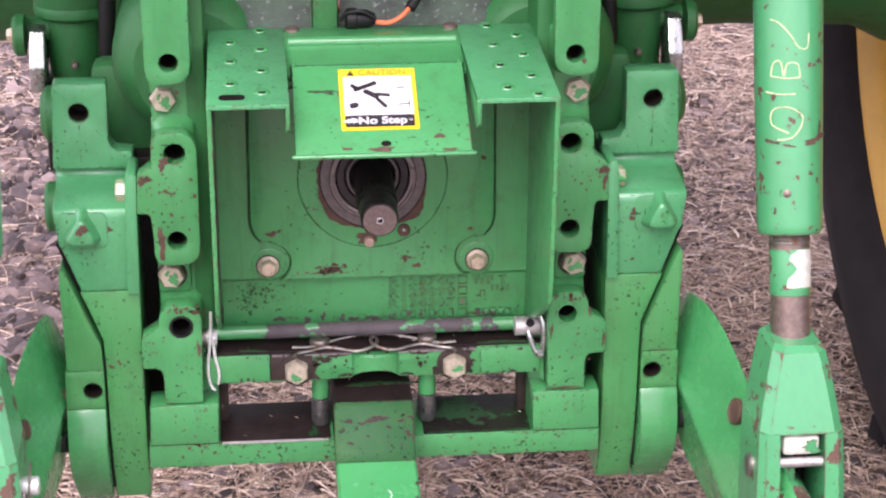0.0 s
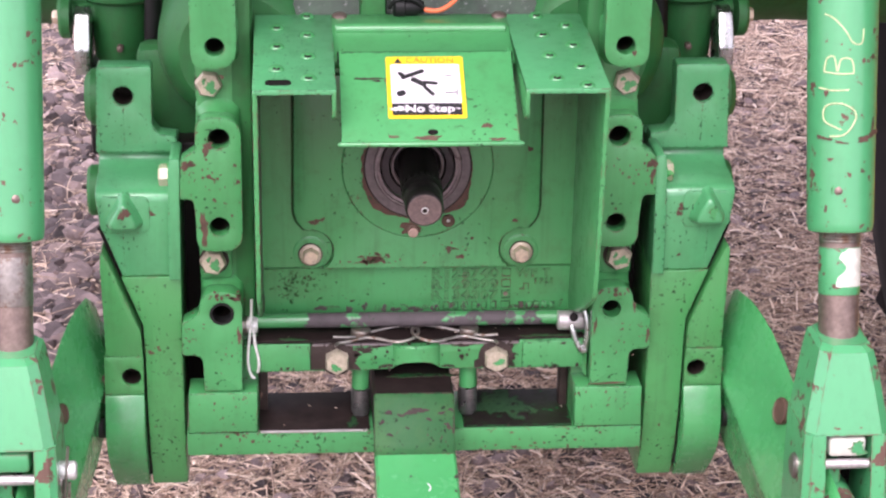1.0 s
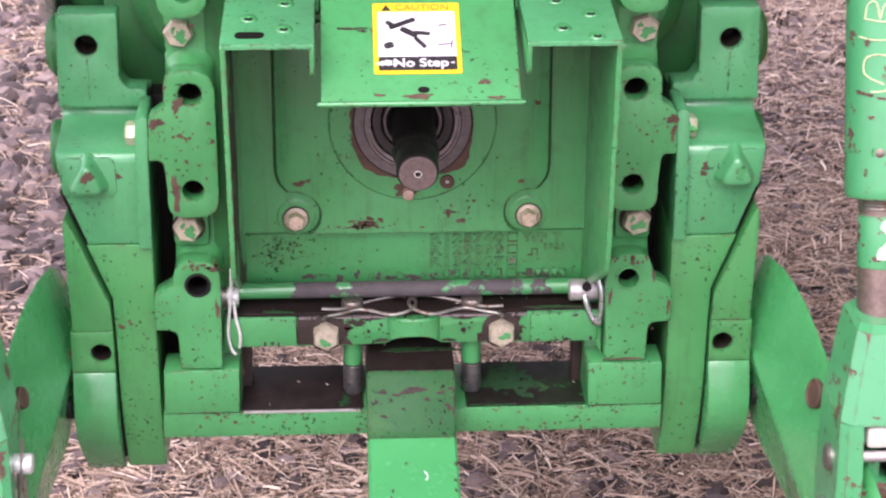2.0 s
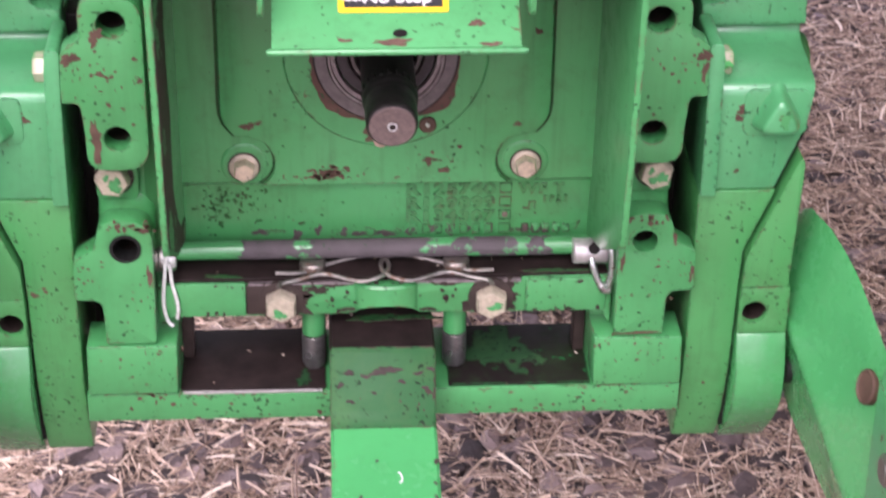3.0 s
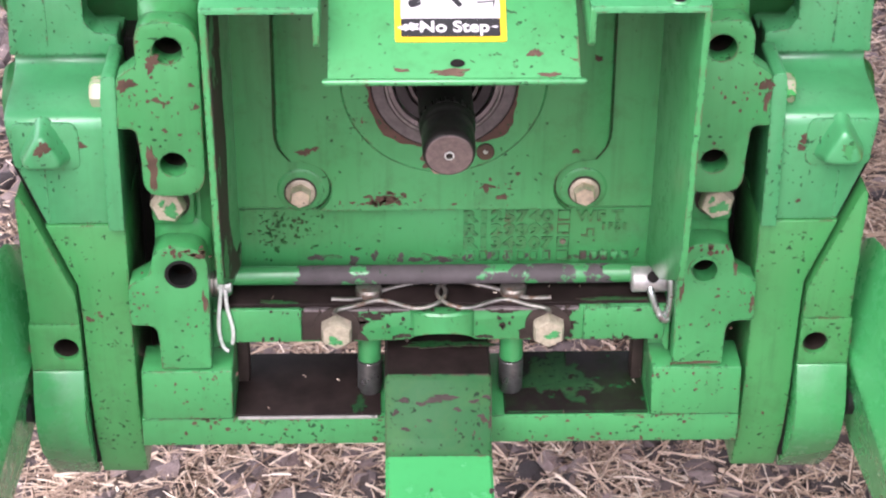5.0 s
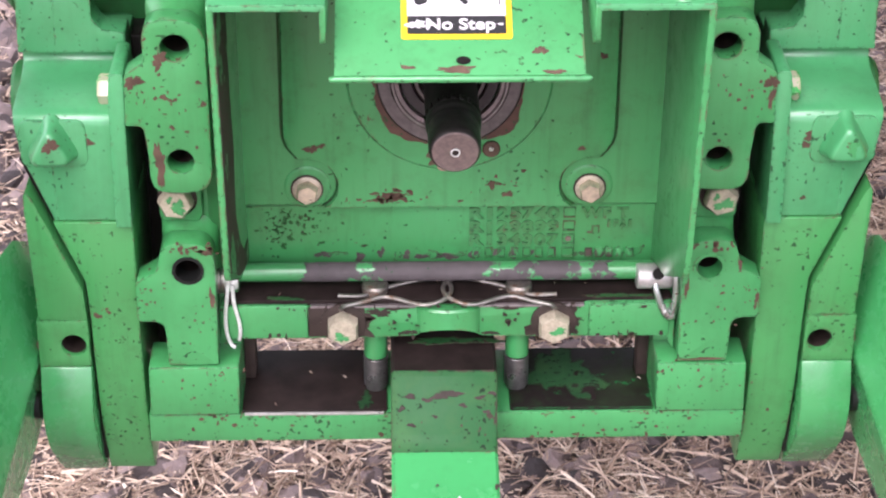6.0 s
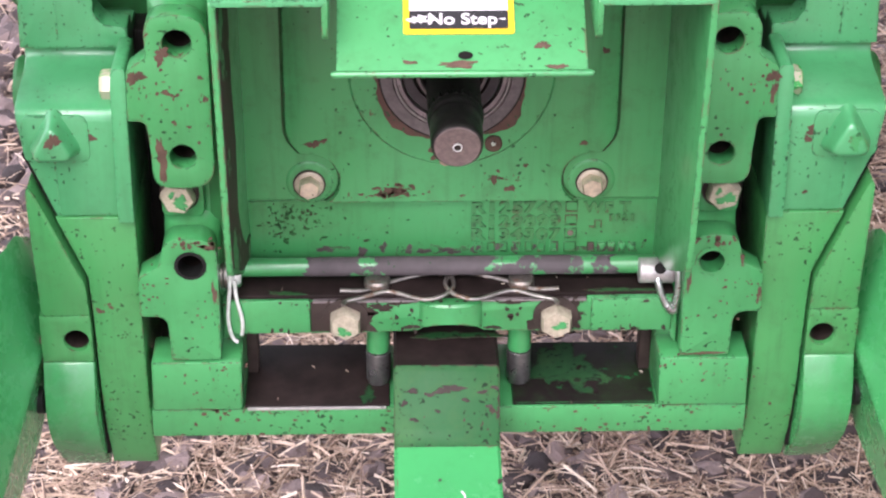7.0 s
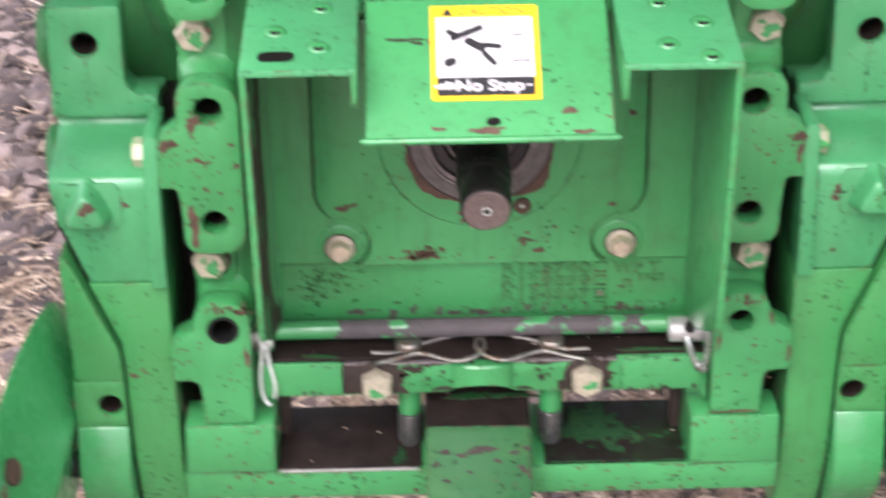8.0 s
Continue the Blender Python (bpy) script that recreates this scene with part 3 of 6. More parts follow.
# upper wall runs on unseen to 1.35 to block sky from the front
part("top_wall", loft([[(-0.149, y, z), (0.149, y, z), (0.149, 0.5, z), (-0.149, 0.5, z)] for y, z in ((0.082, 0.745), (0.095, 0.79), (0.115, 0.815), (0.12, 1.35))]), DIRTY, housing, "oily grey-green casting top")
for x, z, w, h, k in ((-0.0955, 0.5979, 0.0085, 0.006, 1), (-0.088, 0.6005, 0.004, 0.003, 2), (0.092, 0.5975, 0.004, 0.004, 3), (-0.040, 0.5605, 0.011, 0.006, 4), (-0.031, 0.5575, 0.005, 0.003, 5), (-0.047, 0.5560, 0.004, 0.003, 6), (0.104, 0.668, 0.004, 0.005, 7), (-0.063, 0.5575, 0.003, 0.002, 8), (-0.0365, 0.5650, 0.006, 0.003, 81), (-0.0520, 0.5625, 0.005, 0.0025, 82), (-0.0270, 0.5635, 0.004, 0.004, 83), (0.0300, 0.5690, 0.006, 0.005, 84), (0.0415, 0.5615, 0.006, 0.005, 85), (0.0520, 0.5800, 0.004, 0.002, 86), (0.0080, 0.5560, 0.003, 0.002, 87)):
    part("bare_patch", ragged(w, h, k, 0.0350 if z > 0.596 or abs(x) < 0.07 else 0.0405, at=(x, z)), BROWN, housing)
for x, z, w, h, k in ((-0.1030, 0.5230, 0.006, 0.004, 9), (-0.1130, 0.5190, 0.007, 0.006, 10), (-0.1180, 0.5120, 0.005, 0.008, 11), (-0.0960, 0.5290, 0.004, 0.005, 12), (-0.1070, 0.5330, 0.003, 0.007, 13), (-0.0900, 0.5150, 0.006, 0.003, 14), (-0.060, 0.512, 0.007, 0.003, 15), (-0.1220, 0.5260, 0.003, 0.010, 16), (-0.075, 0.5320, 0.003, 0.003, 17), (-0.030, 0.5300, 0.003, 0.002, 18), (-0.045, 0.5190, 0.004, 0.002, 19)):
    patch = ragged(0.6 * w, 0.6 * h, k, 0.0, at=(x, z))
    for v in patch.verts:
        v.co.y += 0.0445 + (0.547 - v.co.z) * 0.0974
    part("grime_patch", patch, PAINT_GRIMY, housing)
def lower_face(z):
    return 0.0445 + (0.547 - z) * 0.0974


tagged(part("flaked_paint", flecks([(-0.036, 0.5595, 0.0090, 0.0035), (-0.044, 0.5560, 0.0060, 0.0022)], 31, lambda z: 0.0350 if z > 0.5545 else 0.0405, 46, 0.0050), BROWN, housing, "cluster of rusty flecks"), kind="stuff")
tagged(part("flaked_paint", flecks([(0.036, 0.5700, 0.006, 0.004), (0.030, 0.5640, 0.012, 0.005), (0.045, 0.5560, 0.010, 0.003)], 32, lambda z: 0.0350, 16, 0.0036), BROWN, housing), kind="stuff")
tagged(part("grime", flecks([(-0.112, 0.5400, 0.012, 0.0045), (-0.104, 0.5310, 0.014, 0.0065), (-0.122, 0.5240, 0.006, 0.008)], 33, lower_face, 90, 0.0034), PAINT_GRIMY, housing, "dark oily grime"), kind="stuff")
tagged(part("grime", flecks([(-0.115, 0.5320, 0.010, 0.006), (-0.090, 0.5180, 0.020, 0.006), (0.120, 0.5080, 0.012, 0.004)], 34, lower_face, 45, 0.0022), DARK_BROWN, housing), kind="stuff")
part("rib", box(-0.052, -0.028, 0.07, 0.13, 0.76, 0.84, 0.004), PAINT_SHADED, housing)
pick = random.Random(12)
for k in range(40):
    if pick.random() < 0.35 or k < 6:
        continue
    x = -0.140 + 0.276 * k / 39 + pick.uniform(-0.003, 0.003)
    torn = ragged(pick.uniform(0.004, 0.013), pick.uniform(0.003, 0.008), 100 + k, 0.0, at=(x, 0.5040 + pick.uniform(-0.002, 0.002)), count=16)
    for v in torn.verts:
        v.co.y += 0.0445 + (0.547 - v.co.z) * 0.0974
    part("torn_edge", torn, MAUVE if k % 3 else PAINT_RUBBED, housing)
# cast part numbers, each with its tick box
turn_text = Matrix.Rotation(radians(90 - 4.5), 4, "X")


def cast_row(text, size, x, pitch, y, z, wide=1.32):
    """Raised characters, each centred in a cell of its own."""
    for k, c in enumerate(text):
        bm = lettering(c, size, (0, y, z), turn_text @ Matrix.Scale(1.75 if c == "1" else wide, 4, (1, 0, 0)), 0.0022, 0.042)
        xs = [v.co.x for v in bm.verts]
        bmesh.ops.translate(bm, vec=(x + pitch * k - 0.5 * (min(xs) + max(xs)), 0, 0), verts=bm.verts)
        part("cast_digit", bm, LETTER_SHADED, housing)


for k, (text, ticked) in enumerate((("R125740", False), ("R129899", False), ("R134307", True), ("", False))):
    z = 0.5408 - 0.0117 * k
    y = 0.0446 + (0.547 - z) * 0.092
    if text:
        cast_row(text, 0.0122, 0.0205, 0.0091, y, z - 0.0044)
    else:
        # worn characters: barred outlines
        for i in range(7):
            for x0, x1, z0, z1 in ((-0.0030, 0.0030, 0.0030, 0.0042), (-0.0030, 0.0030, -0.0042, -0.0030), (-0.0030, -0.0017, -0.0030, 0.0030), (0.0017, 0.0030, -0.0030, 0.0030)):
                part("cast_bar", box(0.0205 + 0.0091 * i + x0, 0.0205 + 0.0091 * i + x1, y - 0.0012, y + 0.002, z + z0, z + z1, 0.0003), LETTER_SHADED if i % 3 else PAINT_RUBBED, housing)
    x = 0.0865
    for x0, x1, z0, z1 in ((-0.0045, 0.0045, 0.0035, 0.0043), (-0.0045, 0.0045, -0.0043, -0.0035), (-0.0045, -0.0037, -0.0043, 0.0043), (0.0037, 0.0045, -0.0043, 0.0043)):
        part("tick_box", box(x + x0, x + x1, y - 0.0014, y + 0.002, z + z0, z + z1, 0.0002), LETTER_SHADED, housing)
    if ticked:
        part("tick_dot", lathe([(0.0024, 0), (0.002, 0.0012), (0, 0.0014)], (x, y, z), (0, -1, 0), 14), ROD, housing)
cast_row("WFT", 0.0112, 0.1020, 0.0112, 0.0448, 0.5368, 1.15)
cast_row("1F21", 0.0070, 0.1150, 0.0050, 0.0455, 0.5290, 1.0)
for x0, x1, z0, z1 in ((0.0995, 0.1040, 0.5225, 0.5237), (0.1030, 0.1043, 0.5225, 0.5290), (0.1030, 0.1085, 0.5280, 0.5292), (0.1075, 0.1087, 0.5225, 0.5290)):
    part("cast_bar", box(x0, x1, 0.0452, 0.049, z0, z1, 0.0003), LETTER_SHADED, housing)
for i in range(5):
    part("cast_bar", box(0.099 + 0.0075 * i, 0.104 + 0.0075 * i, 0.046, 0.05, 0.5020, 0.5090, 0.0004), PAINT_RUBBED, housing)

# axle tubes
for s in (-1, 1):
    axle = thing("axle_housing", (s * 0.45, 0.56, 0.80), "green rear axle tube behind the hitch, darkened for shade", "axle", "axle tubes")
    part("tube", lathe([(0.165, 0), (0.15, 0.08), (0.145, 0.25), (0.15, 0.40), (0.17, 0.44)], (s * 0.20, 0.56, 0.793), (s, 0, 0), 40), PAINT_SHADED, axle)
    part("flange", lathe([(0.19, 0), (0.19, 0.02)], (s * 0.215, 0.56, 0.793), (s, 0, 0), 40), PAINT_SHADED, axle)

# unseen blocks in place of the tractor's body, added to shade the hitch
tractor = thing("tractor", (0, 1.2, 1.2), "plain unseen body added above the rear housing to shade the hitch", "tractor")
part("shade_platform", box(-0.75, 0.75, -0.16, 2.4, 1.26, 1.38, 0.02), PAINT_SHADED, tractor)
part("shade_block", loft([[(-0.70, y, z), (0.70, y, z), (0.70, 2.3, z), (-0.70, 2.3, z)] for y, z in ((-0.26, 1.37), (-0.25, 1.60), (-0.18, 2.45), (-0.14, 2.60))]), PAINT_SHADED, tractor)

# ---- output shaft ----
shaft = thing("pto_shaft", (0, 0.0, 0.6465), "dark oiled splined power take-off shaft with a bare round end", "shaft")
END = Vector((0.0012, -0.0518, 0.6420))
WAY = (Vector((0.0, 0.0352, RING_Z)) - END).normalized()
part("core", lathe([(0.0, 0.0015), (0.0022, 0.0015), (0.0022, 0.0), (0.0150, 0.0), (0.0166, 0.0016), (0.0172, 0.0050), (0.0172, 0.0245), (0.0168, 0.0258), (0.0168, 0.0275), (0.0176, 0.0290)], END, WAY, 48, False), SHAFT, shaft, "smooth dark front length")
part("neck", lathe([(0.0176, 0.0288), (0.0184, 0.0300), (0.0184, 0.0345), (0.0172, 0.0352)], END, WAY, 48, False), SHAFT, shaft)
part("rear_sleeve", lathe([(0.0165, 0.0350), (0.0180, 0.0355), (0.0182, 0.0400), (0.0182, 0.095)], END, WAY, 40, False), OIL_SHADE_BLACK, shaft, "black oily rear part")
part("end_face", lathe([(0.0024, 0.0008), (0.0024, -0.0006), (0.0146, -0.0006), (0.0154, 0.0002)], END, WAY, 40, False), SHAFT_END, shaft, "bare machined end with a centre hole")
part("centre_hole", lathe([(0.0024, -0.0002), (0.0024, -0.0007), (0.0, -0.0007)], END, WAY, 20, False), BORE, shaft)
part("centre_rim", lathe([(0.0023, -0.0004), (0.0024, -0.0010), (0.0031, -0.0010), (0.0033, -0.0004)], END, WAY, 24, False), BRIGHT, shaft, "bright rim of the centre hole")
for k in range(20):
    sp = box(-0.0014, 0.0014, 0.0150, 0.0189, 0.0350, 0.0400, 0.0004)
    bmesh.ops.transform(sp, matrix=Matrix.Translation(END) @ toward(WAY) @ Matrix.Rotation(2 * math.pi * k / 20, 4, "Z"), verts=sp.verts)
    part("spline", sp, OIL_SHADE_BLACK, shaft)
part("lock_pin", lathe([(0.0050, 0), (0.0046, 0.008), (0, 0.009)], (-0.004, 0.034, 0.5895), (0, -1, 0), 16), PINK_PEG, shaft, "pinkish bare peg")

# ---- master shield over the shaft ----
shield = thing("pto_shield", (0, 0.04, 0.55), "green sheet-steel shaft shield with two tread wings and a hinged flap", "shield")
T = 0.0042
L, R = -0.1475, 0.1515


def slant(y):
    """Height of the shield's top at a depth y."""
    return 0.7735 + (y + 0.114) * 0.068


BURR = None
for s, x0, x1 in ((-1, L, -0.078), (1, 0.0805, R)):
    wing = fillet([(x0, -0.114), (x1, -0.114), (x1, 0.072), (x0, 0.072)], [0.003, 0.003, 0.001, 0.001], 3)
    bm = bmesh.new()
    lo = [bm.verts.new((x, y, slant(y) - T)) for x, y in wing]
    hi = [bm.verts.new((x, y, slant(y))) for x, y in wing]
    bm.faces.new(hi), bm.faces.new(lo)
    for k in range(len(lo)):
        bm.faces.new((lo[k - 1], lo[k], hi[k], hi[k - 1]))
    bmesh.ops.recalc_face_normals(bm, faces=bm.faces)
    soften(bm, 0.0020)
    # the paler base holds the sky's reflection on the wing tops
    wing = part("tread_wing", bm, PAINT_PALE, shield)
    xo = x0 if s < 0 else x1
    side = [(-0.114, slant(-0.114) - 0.001), (-0.1, 0.60), (-0.094, 0.572), (-0.02, 0.527), (0.048, 0.500), (0.048, slant(0.048) - 0.001)]
    part("side_plate", slab(fillet(side, [0.003, 0.02, 0.012, 0.02, 0.001, 0.001], 4), xo, xo - s * T, bevel=0.0011, plane="yz"), PAINT_CHIPPED, shield, "thin side plate with worn bright edge")
    if s < 0:
        bare = [(-0.112, 0.764), (-0.0985, 0.602), (-0.092, 0.576), (-0.030, 0.536), (0.020, 0.514), (0.047, 0.503), (0.047, 0.520), (0.010, 0.532), (-0.018, 0.556), (-0.040, 0.590), (-0.030, 0.640), (-0.040, 0.680), (-0.036, 0.720), (-0.046, 0.764)]
        part("bare_strip", slab(fillet(bare, 0.006, 3), xo - s * T, xo - s * (T + 0.0006), bevel=0, plane="yz"), RUBBED_INNER, shield, "inner face rubbed to dark steel along its edge")
    xi = x1 if s < 0 else x0
    lip = [(-0.114, slant(-0.114) - 0.001), (-0.113, 0.749), (-0.105, 0.744), (-0.02, 0.752), (0.02, 0.765), (0.04, slant(0.04) - 0.001)]
    part("inner_lip", slab(fillet(lip, [0.002, 0.008, 0.006, 0.004, 0.004, 0.001], 3), xi, xi + s * 0.0036, bevel=0.0009, plane="yz"), PAINT, shield)
    # punched grip burrs in two staggered rows, each open towards the rear
    rows_y = ((-0.1275, (0.036, -0.012, -0.066)), (-0.1005, (0.066, 0.017, -0.036, -0.087))) if s < 0 else ((0.1085, (0.066, 0.016, -0.036, -0.090)), (0.1325, (0.040, -0.010, -0.063, -0.112 + 0.006)))
    for gx, depths in rows_y:
        for gy in depths:
            if BURR is None:
                g = lathe([(0.0070, -0.0004), (0.0062, 0.0012), (0.0046, 0.0027), (0.0024, 0.0034), (0.0, 0.0036)], (0, 0, 0), (0, 0, 1), 18, False)
                ob = part("grip_burr", g, PAINT, shield, local=True)
                g = lathe([(1.0, 0.0), (0.92, 0.0003), (0.0, 0.0004)], (0, 0, 0), (0, 0, 1), 18, False)
                bmesh.ops.transform(g, matrix=Matrix.Rotation(radians(30), 4, "X") @ Matrix.Diagonal((0.0034, 0.0017, 1.0, 1.0)), verts=g.verts)
                hole = part("burr_mouth", g, HOLE, shield, local=True)
                BURR = (ob.data, hole.data)
            else:
                ob, hole = new("grip_burr", BURR[0]), new("burr_mouth", BURR[1])
                ob.parent = hole.parent = shield
            ob.location = Vector((gx, gy, slant(gy) + 0.0003)) - shield.location
            hole.location = ob.location + Vector((0, -0.0050, 0.0019))
opening = slab(fillet([(-0.1370, -0.1030), (-0.1150, -0.1030), (-0.1150, -0.0910), (-0.1370, -0.0910)], 0.0059, 6), 0.0005, -0.001, bevel=0.0, plane="xy")
for v in opening.verts:
    v.co.z += slant(v.co.y)
part("slot", opening, HOLE, shield, "dark oblong slot")
# cross member and rounded hinge strip between the wings
cross = [(0.072, 0.7865), (0.040, 0.7865), (0.030, 0.7850), (0.022, 0.7800), (-0.006, 0.7735), (-0.022, 0.7712), (-0.022, 0.7672), (-0.004, 0.7695), (0.022, 0.7760), (0.034, 0.7815), (0.072, 0.7823)]
part("cross_member", slab(cross, -0.0785, 0.081, bevel=0.0008, plane="yz"), PAINT, shield)
part("hinge_roll", lathe([(0.0058, 0), (0.0058, 0.152)], (-0.0755, 0.031, 0.784), (1, 0, 0), 20), PAINT, shield)
for x in (-0.071, 0.0745):
    part("rivet", lathe([(0.0072, 0), (0.0068, 0.002), (0.004, 0.0036), (0, 0.004)], (x, 0.064, 0.7865), (0, 0, 1), 20), ROD, shield, "rusty round-headed rivet")


def on_flap(y):
    return 0.7775 + (y + 0.026) * 0.572


bm = loft([[(x, -0.0235, on_flap(-0.0235)), (x, -0.112, on_flap(-0.112)), (x, -0.1155, on_flap(-0.112) - 0.0038), (x, -0.1150, 0.7245), (x, -0.1115, 0.7245), (x, -0.1115, on_flap(-0.112) - 0.0055), (x, -0.0235, on_flap(-0.0235) - 0.004)] for x in (-0.0735, -0.07, -0.02, 0.03, 0.073, 0.0765)])
soften(bm, 0.0007, 1, 50)
# solid dark strip takes the place of the shade in the hinge gap
part("hinge_shade_strip", box(-0.0750, 0.0780, -0.0236, -0.0205, on_flap(-0.0235) - 0.010, on_flap(-0.0235) - 0.0004, 0.0003), HOLE, shield, "dark strip for the shade in the hinge gap")
flap = part("flap", bm, PAINT_FLAP, shield, "hinged flap with chipped front lip")
for s, x in ((-1, -0.0735), (1, 0.0765)):
    part("flap_cheek", slab([(-0.018, on_flap(-0.018) - 0.001), (-0.113, on_flap(-0.113) - 0.001), (-0.113, on_flap(-0.113) - 0.0045), (-0.018, on_flap(-0.018) - 0.016)], x, x - s * 0.0036, bevel=0.0006, plane="yz"), PAINT, shield)
part("rolled_lip", lathe([(0.0012, 0), (0.0023, 0.002), (0.0023, 0.155), (0.0012, 0.157)], (-0.0768, -0.1147, 0.7258), (1, 0, 0), 14), PAINT_CHIPPED, flap)
FLAP = Matrix.Translation((0, -0.026, on_flap(-0.026))) @ Matrix.Rotation(math.atan(0.572), 4, "X")


def on_sheet(bm, up=0.0):
    bmesh.ops.transform(bm, matrix=FLAP @ Matrix.Translation((0, up, 0)), verts=bm.verts)
    return bm


def sheet(x0, x1, y0, y1, z, r=0.002, skew=0.0, up=0.0):
    bm = slab(fillet([(x0, y0), (x1, y0), (x1 + skew, y1), (x0 + skew, y1)], r, 3), z - 0.0006, z, bevel=0.0, plane="xy")
    return on_sheet(bm, up)


lip_hole = lathe([(1.0, 0), (1.0, 0.0006), (0, 0.0006)], (0, 0, 0), (0, 0, 1), 20, False)
bmesh.ops.transform(lip_hole, matrix=Matrix.Translation((0.0035, -0.0905, 0.0005)) @ Matrix.Diagonal((0.0044, 0.0028, 1, 1)), verts=lip_hole.verts)
part("drain_hole", on_sheet(lip_hole), HOLE, flap)
for x, y, w, h, k in ((0.050, -0.083, 0.007, 0.006, 3), (-0.050, -0.0285, 0.018, 0.0028, 4), (-0.042, -0.031, 0.008, 0.002, 5), (-0.0335, -0.030, 0.004, 0.003, 15), (-0.001, -0.0965, 0.024, 0.0040, 6), (-0.030, -0.0950, 0.007, 0.0030, 7), (0.058, -0.0985, 0.010, 0.0035, 8), (0.012, -0.012, 0.004, 0.003, 9)):
    part("paint_chip", on_sheet(ragged(w, h, k, 0.0, plane="xy", at=(x, y), thick=0.0006)), BROWN if k not in (4, 5) else DARK_BROWN, flap)
DECAL_UP = 0.0115
decal = part("decal_border", sheet(-0.0335, 0.0335, -0.0865, -0.0150, 0.0009, 0.002, up=DECAL_UP), DECAL_YELLOW, flap, "yellow-bordered safety decal")
part("decal_panel", sheet(-0.0298, 0.0298, -0.0700, -0.0245, 0.0015, 0.0012, up=DECAL_UP), DECAL_WHITE, decal, "white panel")
part("decal_band", sheet(-0.0298, 0.0298, -0.0830, -0.0700, 0.0016, 0.0012, up=DECAL_UP), DECAL_BLACK, decal, "scuffed black band")
part("decal_words", on_sheet(lettering("No Step", 0.0112, (-0.0190, -0.0800, 0.0018), Matrix.Scale(1.12, 4, (1, 0, 0)), 0.0002, 0.02), DECAL_UP), DECAL_WHITE, decal)
part("decal_heading", on_sheet(lettering("CAUTION", 0.0085, (-0.0165, -0.0225, 0.0012), Matrix.Scale(1.1, 4, (1, 0, 0)), 0.0002), DECAL_UP), DECAL_FADED, decal)
part("decal_triangle", on_sheet(slab([(-0.0265, -0.0228), (-0.0195, -0.0228), (-0.023, -0.0172)], 0.0008, 0.0014, bevel=0, plane="xy"), DECAL_UP), DECAL_BLACK, decal)
for x, y, w, h, k in ((-0.0245, -0.0765, 0.009, 0.006, 21), (-0.0165, -0.0770, 0.005, 0.003, 22), (0.0265, -0.0765, 0.004, 0.0010, 24)):
    part("decal_scuff", on_sheet(ragged(w, h, k, 0.0017, plane="xy", at=(x, y), thick=-0.0002), DECAL_UP), DECAL_WHITE, decal)
# plain slanting strokes of the pictogram
for x, y, length, wide, turn in ((-0.011, -0.0365, 0.022, 0.0034, 24), (-0.0195, -0.0375, 0.010, 0.003, -38), (-0.006, -0.0455, 0.015, 0.0042, -34), (0.004, -0.0465, 0.013, 0.0028, -8), (0.0025, -0.056, 0.013, 0.0028, -52), (-0.0215, -0.0585, 0.008, 0.0048, 20), (0.020, -0.0385, 0.007, 0.0008, 6), (0.021, -0.058, 0.010, 0.0008, 4), (0.0265, -0.058, 0.008, 0.0008, 84)):
    wide *= 1.25
    st = slab(fillet([(-length / 2, -wide / 2), (length / 2, -wide / 2), (length / 2, wide / 2), (-length / 2, wide / 2)], wide * 0.4, 2), 0.0012, 0.0019, bevel=0, plane="xy")
    bmesh.ops.transform(st, matrix=Matrix.Translation((x, y, 0)) @ Matrix.Rotation(radians(turn), 4, "Z"), verts=st.verts)
    part("decal_stroke", on_sheet(st, DECAL_UP), DECAL_BLACK, decal)

